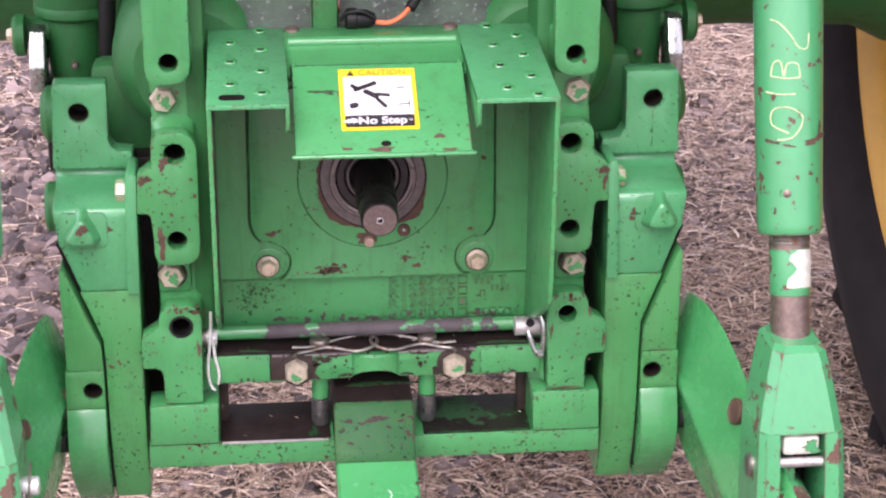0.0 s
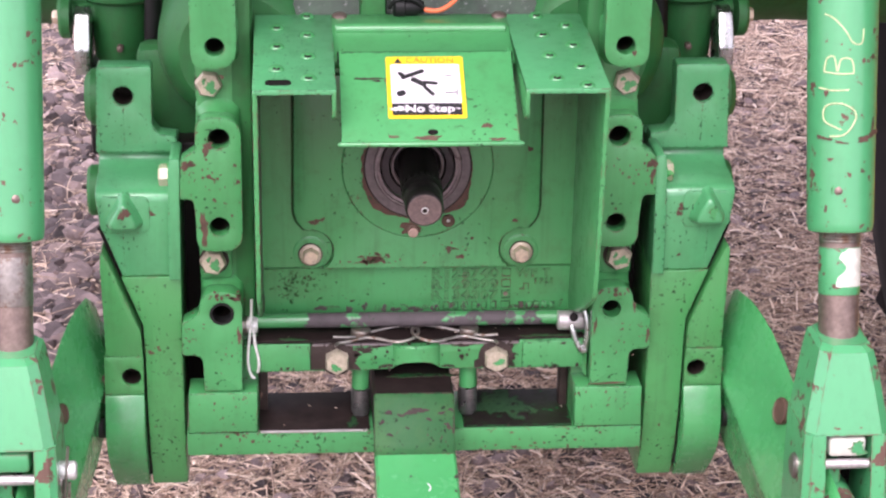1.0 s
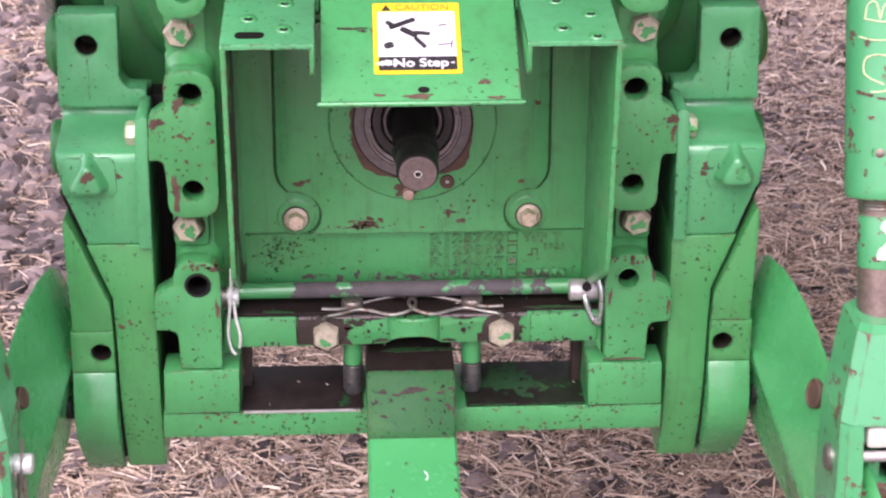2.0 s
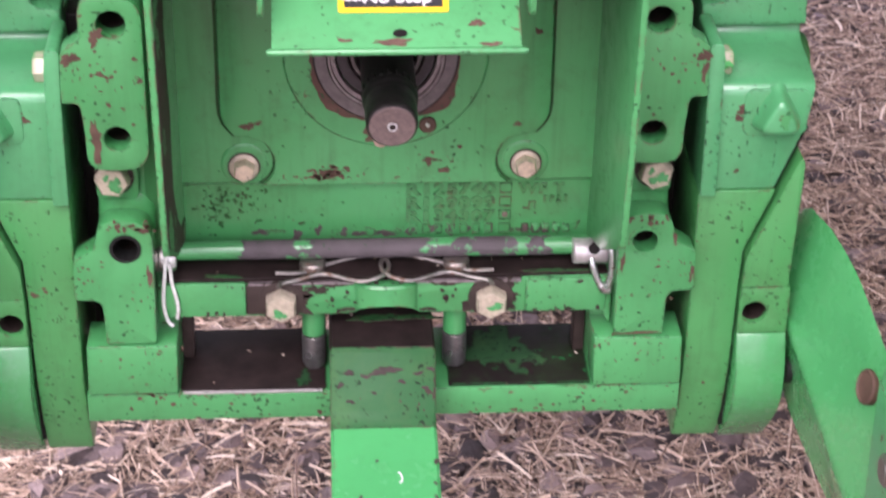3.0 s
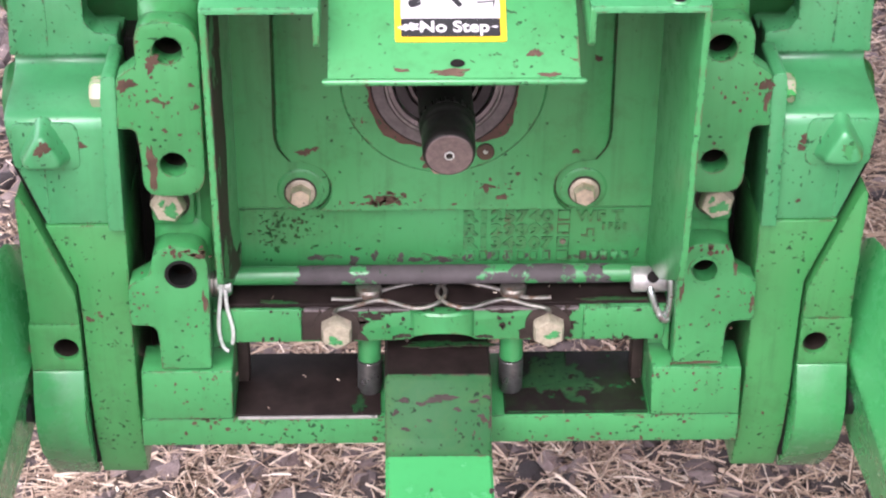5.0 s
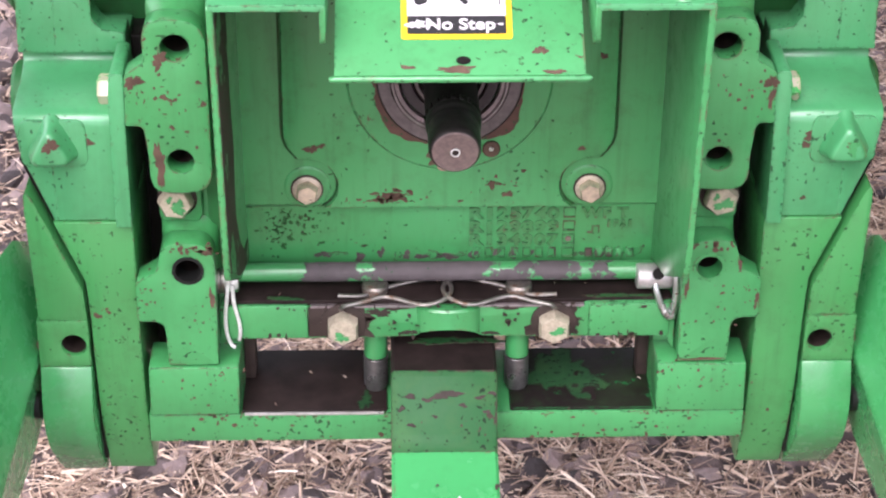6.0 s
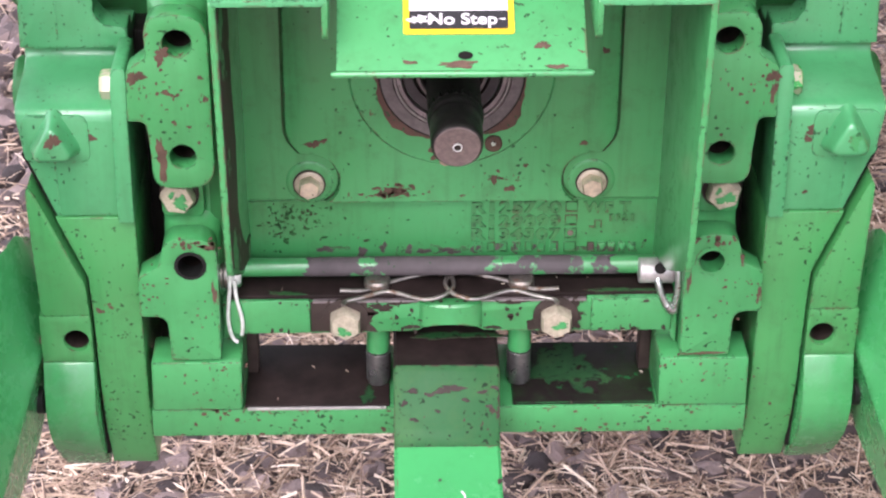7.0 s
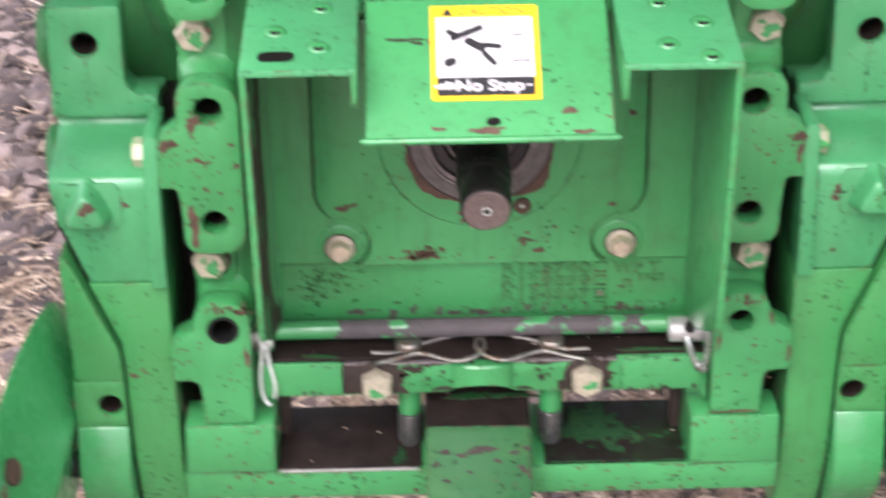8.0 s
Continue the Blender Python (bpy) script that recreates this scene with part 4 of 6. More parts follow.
# ---- inner hitch brackets ----
def hitch_bracket(s):
    t = thing("hitch_bracket", (s * 0.185, 0.03, 0.44), "green steel hitch bracket plates with drilled holes and chipped paint", "bracket", "hitch brackets")
    strap = fillet([(0.163, 0.757), (0.203, 0.757), (0.2045, 1.05), (0.162, 1.05)], [0.020, 0.014, 0.001, 0.001], 8)
    part("strap_plate", slab(strap, 0.0, 0.016, [(0.182, 0.777, 0.0087)], 0.0016, s), PAINT_CHIPPED, t)
    mid = fillet([(0.1605, 0.712), (0.2015, 0.712), (0.2015, 0.682), (0.215, 0.672), (0.2165, 0.635), (0.2045, 0.635), (0.2025, 0.612), (0.2025, 0.584), (0.161, 0.584)], [0.021, 0.018, 0.006, 0.004, 0.002, 0.009, 0.004, 0.016, 0.017], 8)
    part("middle_plate", slab(mid, 0.0, 0.018, [(0.1805, 0.692, 0.0098), (0.1815, 0.608, 0.0092)], 0.0022, s), PAINT_CHIPPED, t)
    low = fillet([(0.163, 0.543), (0.199, 0.543), (0.2035, 0.521), (0.2185, 0.512), (0.2195, 0.4795), (0.2005, 0.4795), (0.1995, 0.4425), (0.1645, 0.4425), (0.1635, 0.50)], [0.019, 0.017, 0.006, 0.004, 0.004, 0.013, 0.0015, 0.0015, 0.004], 7)
    part("lower_plate", slab(low, 0.0, 0.020, [(0.1818, 0.5215, 0.0112)], 0.0018, s), PAINT_CHIPPED, t)
    body = fillet([(0.1625, 0.470), (0.1985, 0.490), (0.2005, 0.80), (0.1625, 0.80)], 0.006, 4)
    part("bracket_body", slab(body, 0.031, 0.075, [(0.1805, 0.692, 0.0098), (0.1815, 0.608, 0.0092), (0.1818, 0.5215, 0.0112), (0.182, 0.777, 0.0087)], 0.004, s), PAINT_CAST, t)
    for x, z, hole in ((0.1805, 0.692, 0.0098), (0.1815, 0.608, 0.0092), (0.1818, 0.5215, 0.0112), (0.182, 0.777, 0.0087)):
        flare = lathe([(hole, -0.020), (hole, -0.004), (0.0195, -0.003), (0.0215, -0.010), (0.027, -0.018), (0.033, -0.022)], (s * x, 0.012, z), (0, -1, 0), 32, False)
        for v in flare.verts:
            v.co.x = s * max(0.1620, min(0.2015, s * v.co.x))
        part("flared_collar", flare, PAINT_CAST, t)
        part("bore", lathe([(hole * 0.985, 0), (hole * 0.985, 0.046)], (s * x, 0.0155, z), (0, 1, 0), 28, False), BORE, t)
        part("bore_end", lathe([(hole, 0.0), (0.0, 0.0)], (s * x, 0.060, z), (0, -1, 0), 24, False), HOLE, t)
    part("bushing", lathe([(0.0112, 0.016), (0.0112, -0.0004), (0.0088, -0.0004), (0.0086, 0.014)], (s * 0.1818, 0.0, 0.5215), (0, 1, 0), 30, False), BLACK if s < 0 else PAINT, t, "dark bushing" if s < 0 else "")
    for z, y in ((0.5655, 0.0245), (0.7345, 0.034)):
        part("bolt_seat", slab(fillet([(0.172, z - 0.018), (0.2015, z - 0.018), (0.2015, z + 0.018), (0.172, z + 0.018)], 0.005, 3), y, 0.05, bevel=0.001, mirror=s), PAINT_CAST, t)
        # dark brown disc in place of the dark gap behind the bolt head
        part("bolt_gap_disc", lathe([(0.0138, 0), (0.0138, 0.0008), (0.0, 0.0008)], (s * 0.1885, y, z), (0, -1, 0), 24, False), DARK_BROWN, t)
        part("bolt", hex_head((s * 0.1892, y, z), (0, -1, 0), 0.0215, 0.0100, 12 * s + 5, False), CREAM, t, "cream zinc hex bolt flecked with green paint")
        part("paint_fleck", ragged(0.011, 0.009, int(z * 1000) + 3 * s, y - 0.0100, at=(s * 0.1892 + 0.002, z - 0.002), thick=0.0003), PAINT, t)
        part("paint_fleck", ragged(0.004, 0.005, int(z * 1000) + 7 * s, y - 0.0100, at=(s * 0.1892 - 0.004, z + 0.004), thick=0.0003), PAINT, t)
    chips = ((0.1911, 0.6837, 0.008, 0.012, 31), (0.2095, 0.6676, 0.0105, 0.009, 32), (0.1898, 0.6563, 0.0055, 0.0035, 33), (0.1855, 0.6540, 0.003, 0.002, 34), (0.1857, 0.6339, 0.0032, 0.003, 35), (0.1759, 0.6306, 0.0022, 0.002, 36), (0.1955, 0.6056, 0.0075, 0.026, 37), (0.1665, 0.6671, 0.004, 0.0022, 38), (0.1640, 0.6514, 0.003, 0.005, 39), (0.1690, 0.5365, 0.009, 0.004, 40), (0.1665, 0.4984, 0.0028, 0.018, 41), (0.1760, 0.7500, 0.004, 0.003, 42)) if s < 0 else ((0.2120, 0.6655, 0.0075, 0.009, 51), (0.2130, 0.6540, 0.004, 0.014, 52), (0.2030, 0.5236, 0.003, 0.007, 53), (0.2170, 0.4941, 0.0026, 0.012, 54), (0.1668, 0.5034, 0.0026, 0.015, 55), (0.1829, 0.4440, 0.028, 0.0018, 56), (0.1925, 0.500, 0.003, 0.002, 57), (0.1645, 0.640, 0.003, 0.009, 58), (0.190, 0.770, 0.003, 0.006, 59))
    tagged(part("flaked_paint", flecks([(s * 0.1900, 0.6600, 0.006, 0.006), (s * 0.1800, 0.6420, 0.009, 0.010), (s * 0.2040, 0.6600, 0.004, 0.006), (s * 0.1680, 0.6500, 0.002, 0.012)], 40 + s, lambda z: 0.0, 30, 0.0030), BROWN, t), kind="stuff")
    tagged(part("flaked_paint", flecks([(s * 0.1950, 0.4950, 0.010, 0.010), (s * 0.1750, 0.4700, 0.007, 0.014), (s * 0.2100, 0.5000, 0.005, 0.008)], 44 + s, lambda z: 0.0, 22, 0.0028), BROWN, t), kind="stuff")
    tagged(part("greasy_rust", flecks([(s * 0.1720, 0.5385, 0.006, 0.0024), (s * 0.1850, 0.5395, 0.007, 0.0020)], 48 + s, lambda z: 0.0, 22, 0.0050), BROWN, t, "greasy rust above the collar"), kind="stuff")
    for x, z, w, h, k in chips:
        part("bare_patch", ragged(w, h, k, 0.0, at=(s * x, z)), BROWN, t)
    return t


for s in (-1, 1):
    hitch_bracket(s)

# ---- outer sway blocks ----
def front_strip(outline, profile, back, s, holes=(), bevel=0.0015):
    """A casting whose front follows a profile of (z, y), cut to an outline of (z, x inner, x outer)."""
    rows = []
    zs = sorted({z for z, _, _ in outline} | {z for z, _ in profile})
    oz, oi, oo = zip(*sorted(outline))
    pz, py = zip(*sorted(profile))
    for z in zs:
        if not oz[0] - 1e-6 <= z <= oz[-1] + 1e-6:
            continue
        xi, xo, y = np.interp(z, oz, oi), np.interp(z, oz, oo), np.interp(z, pz, py)
        rows.append([(s * xi, y, z), (s * xo, y, z), (s * xo, back, z), (s * xi, back, z)])
    bm = loft(rows)
    bmesh.ops.recalc_face_normals(bm, faces=bm.faces)
    soften(bm, bevel, 2, 32)
    return bm


def arc(z0, y0, z1, y1, sag, n=7):
    """Points (z, y) from one to the other, bowed towards the viewer by sag."""
    return [(z0 + (z1 - z0) * k / n, y0 + (y1 - y0) * k / n - sag * math.sin(math.pi * k / n)) for k in range(n + 1)]


def sway_block(s):
    t = thing("sway_block", (s * 0.255, 0.06, 0.345), "green cast sway block with triangular boss and split lower end", "hitch casting", "sway blocks")
    # upper casting: set-back head, hollow slope, then the flat cheek
    head = slab(fillet([(0.243, 0.738), (0.2925, 0.738), (0.296, 0.6565), (0.222, 0.6565), (0.222, 0.671), (0.238, 0.673), (0.244, 0.682)], [0.003, 0.003, 0.001, 0.001, 0.002, 0.006, 0.004], 4), 0.069, 0.092, [(0.2695, 0.7105, 0.0094)], 0.002, s)
    head = part("head", head, PAINT_PALE, t)
    part("bore", lathe([(0.0, 0.034), (0.0092, 0.032), (0.0092, 0.004)], (s * 0.2695, 0.069, 0.7105), (0, 1, 0), 24, False), BORE, t)
    cheek = [(0.556, 0.2195, 0.272), (0.6, 0.2185, 0.288), (0.607, 0.2185, 0.2905), (0.641, 0.2225, 0.2945), (0.656, 0.222, 0.2955), (0.662, 0.222, 0.2955)]
    prof = [(0.556, 0.0105), (0.6280, 0.0110), (0.6320, 0.0117), (0.6350, 0.0134), (0.6372, 0.0162), (0.6388, 0.0210), (0.6405, 0.036), (0.6415, 0.050), (0.6425, 0.062), (0.6440, 0.0705), (0.6470, 0.0762), (0.6510, 0.0780), (0.6550, 0.0765), (0.6580, 0.0720), (0.662, 0.0705)]
    cheek_z, cheek_y = zip(*prof)
    part("cheek", front_strip(cheek, prof, 0.12, s, bevel=0.0022), PAINT_PALE, t)
    part("parting_line", slab([(0.2690, 0.663), (0.2702, 0.663), (0.2702, 0.699), (0.2690, 0.699)], 0.0684, 0.0695, bevel=0, mirror=s), PAINT_PALE, t)
    part("parting_line", slab([(0.2690, 0.557), (0.2702, 0.557), (0.2702, 0.606), (0.2690, 0.606)], 0.0101, 0.0110, bevel=0, mirror=s), PAINT_PALE, t)
    part("back_rib", box(s * 0.225, s * 0.296, 0.09, 0.13, 0.56, 0.66, 0.004), PAINT_SHADED, t)
    # flange beside the bracket, with a bolt through it
    fl = slab(fillet([(0.2185, 0.555), (0.2290, 0.555), (0.2270, 0.655), (0.2255, 0.672), (0.2158, 0.672), (0.2172, 0.63)], [0.001, 0.001, 0.01, 0.004, 0.004, 0.005], 4), 0.003, 0.052, bevel=0.002, mirror=s)
    part("flange", fl, PAINT_PALE, t)
    part("flange_bolt", hex_head((s * 0.2275, 0.030, 0.6475), (s, 0, 0), 0.0185, 0.0095, 0, False), ZINC_PAINTED, t, "zinc hex bolt head with paint traces")
    # triangular boss
    tri = [(0.2670, 0.6440), (0.2900, 0.6030), (0.2470, 0.6030)]
    rows = []
    for y, k, up in ((0.0125, 1.08, 0.0), (0.0104, 1.02, 0.0), (0.0085, 0.95, 0.0), (0.0050, 0.88, 0.0), (-0.0010, 0.79, 0.0004), (-0.0040, 0.73, 0.0006), (-0.0056, 0.65, 0.0008), (-0.0062, 0.52, 0.0008)):
        rows.append([(s * (0.2680 + (x - 0.2680) * k), y, 0.6155 + up + (z - 0.6155) * k) for x, z in fillet(tri, 0.0085, 5)])
    part("triangular_boss", loft(rows), PAINT_PALE, t, angle=60)
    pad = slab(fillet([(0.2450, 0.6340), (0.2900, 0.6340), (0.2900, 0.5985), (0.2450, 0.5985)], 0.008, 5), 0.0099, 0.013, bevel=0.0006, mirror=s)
    part("boss_pad", pad, PAINT_PALE, t)
    # inner column under the cheek; the split runs slanting down its outer side
    col = [(0.3295, 0.2195, 0.2535), (0.474, 0.2195, 0.2542), (0.506, 0.2190, 0.2550), (0.5555, 0.2185, 0.2735)]
    prof = arc(0.3295, 0.029, 0.415, 0.0095, 0.004) + [(0.5555, 0.0095)]
    part("column", front_strip(col, prof, 0.10, s), PAINT_OLIVE, t)
    # near-black filler shows the split's shade
    part("seam", slab([(0.2530, 0.345), (0.2565, 0.345), (0.2575, 0.506), (0.2935, 0.600), (0.290, 0.604), (0.2535, 0.507)], 0.02, 0.09, bevel=0, mirror=s), HOLE, t)
    wedge = slab(fillet([(0.2925, 0.591), (0.2575, 0.500), (0.2565, 0.4755), (0.2905, 0.4755)], [0.004, 0.006, 0.001, 0.002], 4), 0.0085, 0.10, bevel=0.0015, mirror=s)
    part("wedge", wedge, PAINT_OLIVE, t)
    low = slab(fillet([(0.2925, 0.4750), (0.2565, 0.4750), (0.2565, 0.436), (0.293, 0.436)], 0.0008, 2), 0.0085, 0.10, [(0.2678, 0.4540, 0.0090)], 0.0006, s)
    part("lower_face", low, PAINT_OLIVE, t)
    part("bore", lathe([(0.0, 0.032), (0.0088, 0.030), (0.0088, 0.004)], (s * 0.2678, 0.0085, 0.4540), (0, 1, 0), 24, False), BORE, t)
    roll = [(0.3275, 0.2555, 0.2885), (0.37, 0.2562, 0.2925), (0.40, 0.2565, 0.2935), (0.4355, 0.2565, 0.2935)]
    prof = arc(0.3275, 0.030, 0.4355, 0.0085, 0.0210, 12)
    part("lower_roll", front_strip(roll, prof, 0.10, s), PAINT_GLOSSY, t, "rounded lower end with bright shoulder")
    for x, z, w, h, k in ((0.2466, 0.6188, 0.010, 0.0075, 61), (0.2527, 0.6246, 0.0016, 0.007, 62), (0.2489, 0.4788, 0.005, 0.004, 63)) if s < 0 else ((0.2467, 0.6181, 0.010, 0.013, 64), (0.2430, 0.6120, 0.007, 0.005, 65), (0.244, 0.571, 0.003, 0.003, 66)):
        patch = ragged(w, h, k, 0.0, at=(s * x, z))
        for v in patch.verts:
            v.co.y += 0.0095 if z < 0.55 else np.interp(v.co.z, cheek_z, cheek_y)
        part("bare_patch", patch, BROWN, t)
    face = ragged(0.009, 0.010, 67 + s, 0.0, at=(s * (0.2665 if s < 0 else 0.2700), 0.6235 if s < 0 else 0.6190))
    for v in face.verts:
        v.co.y += -0.0062
    part("bare_patch", face, BROWN if s < 0 else PAINT_CHIPPED, t)
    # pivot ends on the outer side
    part("pivot_end", lathe([(0.0245, 0), (0.0245, 0.018), (0.022, 0.021)], (s * 0.288, 0.11, 0.604), (s, 0, 0), 28), PAINT_SHADED, t)
    part("pivot_end", lathe([(0.027, 0), (0.027, 0.016), (0.020, 0.022)], (s * 0.286, 0.12, 0.694), (s, 0, 0), 28), PAINT_SHADED, t)
    return t


for s in (-1, 1):
    sway_block(s)

# ---- lift cylinders with their bright side links ----
for s in (-1, 1):
    t = thing("lift_cylinder", (s * 0.283, 0.25, 0.69), "green hydraulic lift cylinder with grease nipple", "hydraulic cylinder", "lift cylinders")
    part("barrel", lathe([(0.034, 0.0), (0.0395, 0.004), (0.0405, 0.010), (0.039, 0.014), (0.0405, 0.018), (0.0405, 0.30)], (s * 0.283, 0.25, 0.755), (0, 0, 1), 36), PAINT_SHADED, t)
    part("rod_eye", lathe([(0.020, -0.062), (0.028, -0.050), (0.0295, 0.0), (0.0295, 0.01)], (s * 0.283, 0.25, 0.748), (0, 0, 1), 32), PAINT_SHADED, t)
    # added black block fills the shaded gap below the rod eye
    part("gap_shade_block", box(s * 0.252, s * 0.316, 0.215, 0.285, 0.60, 0.690, 0.006), BLACK, t, "black block added for the shade under the cylinder")
    part("grease_nipple", lathe([(0.0035, 0), (0.0035, 0.005), (0.002, 0.008), (0.003, 0.011), (0, 0.012)], (s * 0.283, 0.2245, 0.712), (0, -1, 0), 12), ROD, t)
    part("hose", sweep([(s * 0.250, 0.20, 0.64), (s * 0.2495, 0.20, 0.70), (s * 0.248, 0.20, 0.76), (s * 0.240, 0.21, 0.86), (s * 0.23, 0.25, 0.95)], 0.0085, 10), BLACK, t, "black rubber hose")
    k = thing("side_link", (s * 0.322, 0.22, 0.676), "bright bare steel link plate beside the cylinder", "link plate", "side links")
    part("plate", slab([(0.200, 0.690), (0.240, 0.690), (0.246, 0.715), (0.250, 0.742), (0.240, 0.750), (0.216, 0.748), (0.200, 0.715)], s * 0.311, s * 0.326, bevel=0.0015, plane="yz"), STEEL, k)
    part("pin_boss", lathe([(0.021, 0), (0.021, 0.008), (0.018, 0.011)], (s * 0.330, 0.225, 0.742), (s, 0, 0), 28), PAINT_SHADED, k)
    part("pin", lathe([(0.012, 0), (0.012, 0.06)], (s * 0.285, 0.245, 0.742), (s, 0, 0), 20), PAINT_SHADED, k)
    part("pin_bolt", hex_head((s * 0.341, 0.225, 0.742), (s, 0, 0), 0.013, 0.007, 10, False), ZINC, k)

# ---- drawbar frame ----
frame_t = thing("drawbar_support", (0, 0.04, 0.376), "green welded drawbar support with dark rubbed steel slots", "drawbar support")
top = fillet([(-0.1625, 0.4815), (-0.101, 0.4815), (-0.100, 0.4800), (-0.0215, 0.4795), (0.0215, 0.4795), (0.097, 0.4800), (0.098, 0.4825), (0.1625, 0.4830), (0.1635, 0.440), (0.157, 0.4525), (0.145, 0.4535), (0.062, 0.4535), (0.024, 0.4545), (0.014, 0.4600), (0.0, 0.4615), (-0.014, 0.4600), (-0.024, 0.4545), (-0.062, 0.4535), (-0.145, 0.4535), (-0.1625, 0.4535)], 0.0012, 2)
part("upper_bar", slab(top, 0.0165, 0.055, bevel=0.0016), PAINT_CHIPPED, frame_t, "upper crossbar with paint rubbed off in patches")
part("bar_top", box(-0.160, 0.160, 0.0185, 0.054, 0.4800, 0.4846, 0.0006), BARE_AND_SHADE, frame_t, "bare dark brown steel top")
for x, z, w, h, k in ((-0.0810, 0.4668, 0.044, 0.023, 71), (-0.0880, 0.4670, 0.030, 0.022, 72), (-0.0610, 0.4720, 0.012, 0.010, 73), (0.0770, 0.4660, 0.038, 0.023, 74), (0.0880, 0.4670, 0.010, 0.009, 75), (-0.0492, 0.4750, 0.013, 0.0065, 76), (-0.036, 0.4790, 0.020, 0.0030, 77), (0.045, 0.4790, 0.026, 0.0028, 78), (-0.028, 0.4580, 0.012, 0.0035, 79), (0.030, 0.4570, 0.010, 0.003, 80)):
    part("bare_patch", ragged(w, h, k, 0.0165, at=(x, z)), DARK_BROWN, frame_t)
part("bare_front", box(-0.1003, -0.0600, 0.0158, 0.0175, 0.4548, 0.4800, 0.0006), DARK_BROWN, frame_t, "brown steel bared round the bolt")
rows = []
for k in range(17):
    a = math.pi * k / 16
    x, y = -0.0232 * math.cos(a), 0.0190 - 0.0110 * math.sin(a)
    low = 0.4565 + 0.0085 * math.sin(a) ** 1.5
    rows.append([(x, y, low), (x, y, 0.4790), (x * 0.93, y + 0.0015, 0.4805), (x * 0.6, 0.0330, 0.4812), (x * 0.6, 0.0330, low + 0.003), (x * 0.92, y + 0.003, low + 0.0005)])
part("arch", loft(rows), PAINT_CHIPPED, frame_t, "half-round green boss hollowed underneath")
for x0, x1 in ((-0.0985, -0.0230), (0.0215, 0.0970)):
    part("plate_edge", box(x0, x1, 0.0150, 0.0192, 0.4796, 0.4814, 0.0005), SEAL_BRIGHT, frame_t, "worn pale edge of the crossbar")
for x, y, w, h, k in ((-0.118, 0.0205, 0.022, 0.004, 401), (0.122, 0.0215, 0.040, 0.005, 403)):
    part("paint_remnant", ragged(w, h, k, 0.4847, plane="xy", at=(x, y), thick=0.0002), PAINT_GRIMY, frame_t, "rubbed green paint left on the bar")
tagged(part("flaked_paint", flecks([(-0.080, 0.4800, 0.05, 0.0008), (0.080, 0.4805, 0.05, 0.0008), (-0.130, 0.4560, 0.014, 0.0010), (0.130, 0.4560, 0.014, 0.0010), (-0.030, 0.4660, 0.006, 0.006), (0.040, 0.4680, 0.012, 0.005)], 61, lambda z: 0.0142, 60, 0.0050), DARK_BROWN, frame_t, "rust along the crossbar's edges"), kind="stuff")
for s in (-1, 1):
    tagged(part("flaked_paint", flecks([(s * 0.185, 0.4240, 0.016, 0.008), (s * 0.160, 0.4320, 0.006, 0.005)], 64 + s, lambda z: -0.0010, 20, 0.0032), BROWN, frame_t), kind="stuff")
    tagged(part("flaked_paint", flecks([(s * 0.150, 0.3900, 0.040, 0.005), (s * 0.100, 0.3770, 0.060, 0.002), (s * 0.120, 0.3960, 0.050, 0.0008)], 66 + s, lambda z: 0.0015, 44, 0.0040), BROWN, frame_t, "rust flecks along the plate"), kind="stuff")
    part("green_front", box(s * 0.1005, s * 0.1590, 0.0142, 0.0175, 0.4545, 0.4825, 0.0014), PAINT_CHIPPED, frame_t)
    part("bolt_pad", lathe([(0.0165, 0), (0.0165, 0.0018), (0.015, 0.0024)], (s * 0.0755, 0.0166, 0.4665), (0, -1, 0), 24), DARK_BROWN, frame_t)
    part("bolt", hex_head((s * 0.0755, 0.0145, 0.4660), (0, -1, 0), 0.0212, 0.0105, 30, False), CREAM, frame_t, "cream zinc hex bolt flecked with green")
    part("paint_fleck", ragged(0.010, 0.006, 301 + s, 0.0040, at=(s * 0.0755 + (-0.001 if s < 0 else 0.003), 0.4620 if s < 0 else 0.4655), thick=0.0003), PAINT, frame_t)
    part("block", slab([(0.1510, 0.3985), (0.2160, 0.3985), (0.2148, 0.4405), (0.1500, 0.4405)], -0.0010, 0.034, bevel=0.0018, mirror=s), PAINT_CHIPPED, frame_t)
    part("inner_post", box(s * 0.1415, s * 0.1500, 0.045, 0.062, 0.396, 0.455, 0.0015), DARK_BROWN, frame_t, "grease-darkened inner post")
    part("rear_post", box(s * 0.150, s * 0.180, 0.030, 0.085, 0.395, 0.50, 0.002), PAINT_CAST, frame_t)
low = slab(fillet([(-0.2175, 0.3735), (0.2165, 0.3735), (0.2165, 0.3972), (-0.2175, 0.3972)], 0.001, 2), 0.0015, 0.083, bevel=0.0016)
part("lower_plate", low, PAINT_CHIPPED, frame_t)
part("worn_edge", box(-0.148, -0.047, 0.0008, 0.0030, 0.3962, 0.3984, 0.0006), SLEEVE, frame_t, "edge polished bright by wear")
for x0, x1, m in ((-0.1500, -0.0445, BARE_AND_SHADE), (0.0455, 0.1500, BARE_TRACES_SHADED)):
    part("slot_floor", box(x0, x1, 0.0035, 0.0815, 0.3965, 0.3993, 0.0006), m, frame_t, "dark steel slot floor with the slot's shade in its colour")
part("paint_remnant", ragged(0.044, 0.062, 92, 0.3995, plane="xy", at=(0.088, 0.046), thick=0.0002, count=40), FLOOR_GREEN_SHADED, frame_t, "rubbed green paint on the slot floor")
part("paint_remnant", ragged(0.010, 0.018, 93, 0.3995, plane="xy", at=(-0.060, 0.014), thick=0.0002), FLOOR_GREEN_SHADED, frame_t)

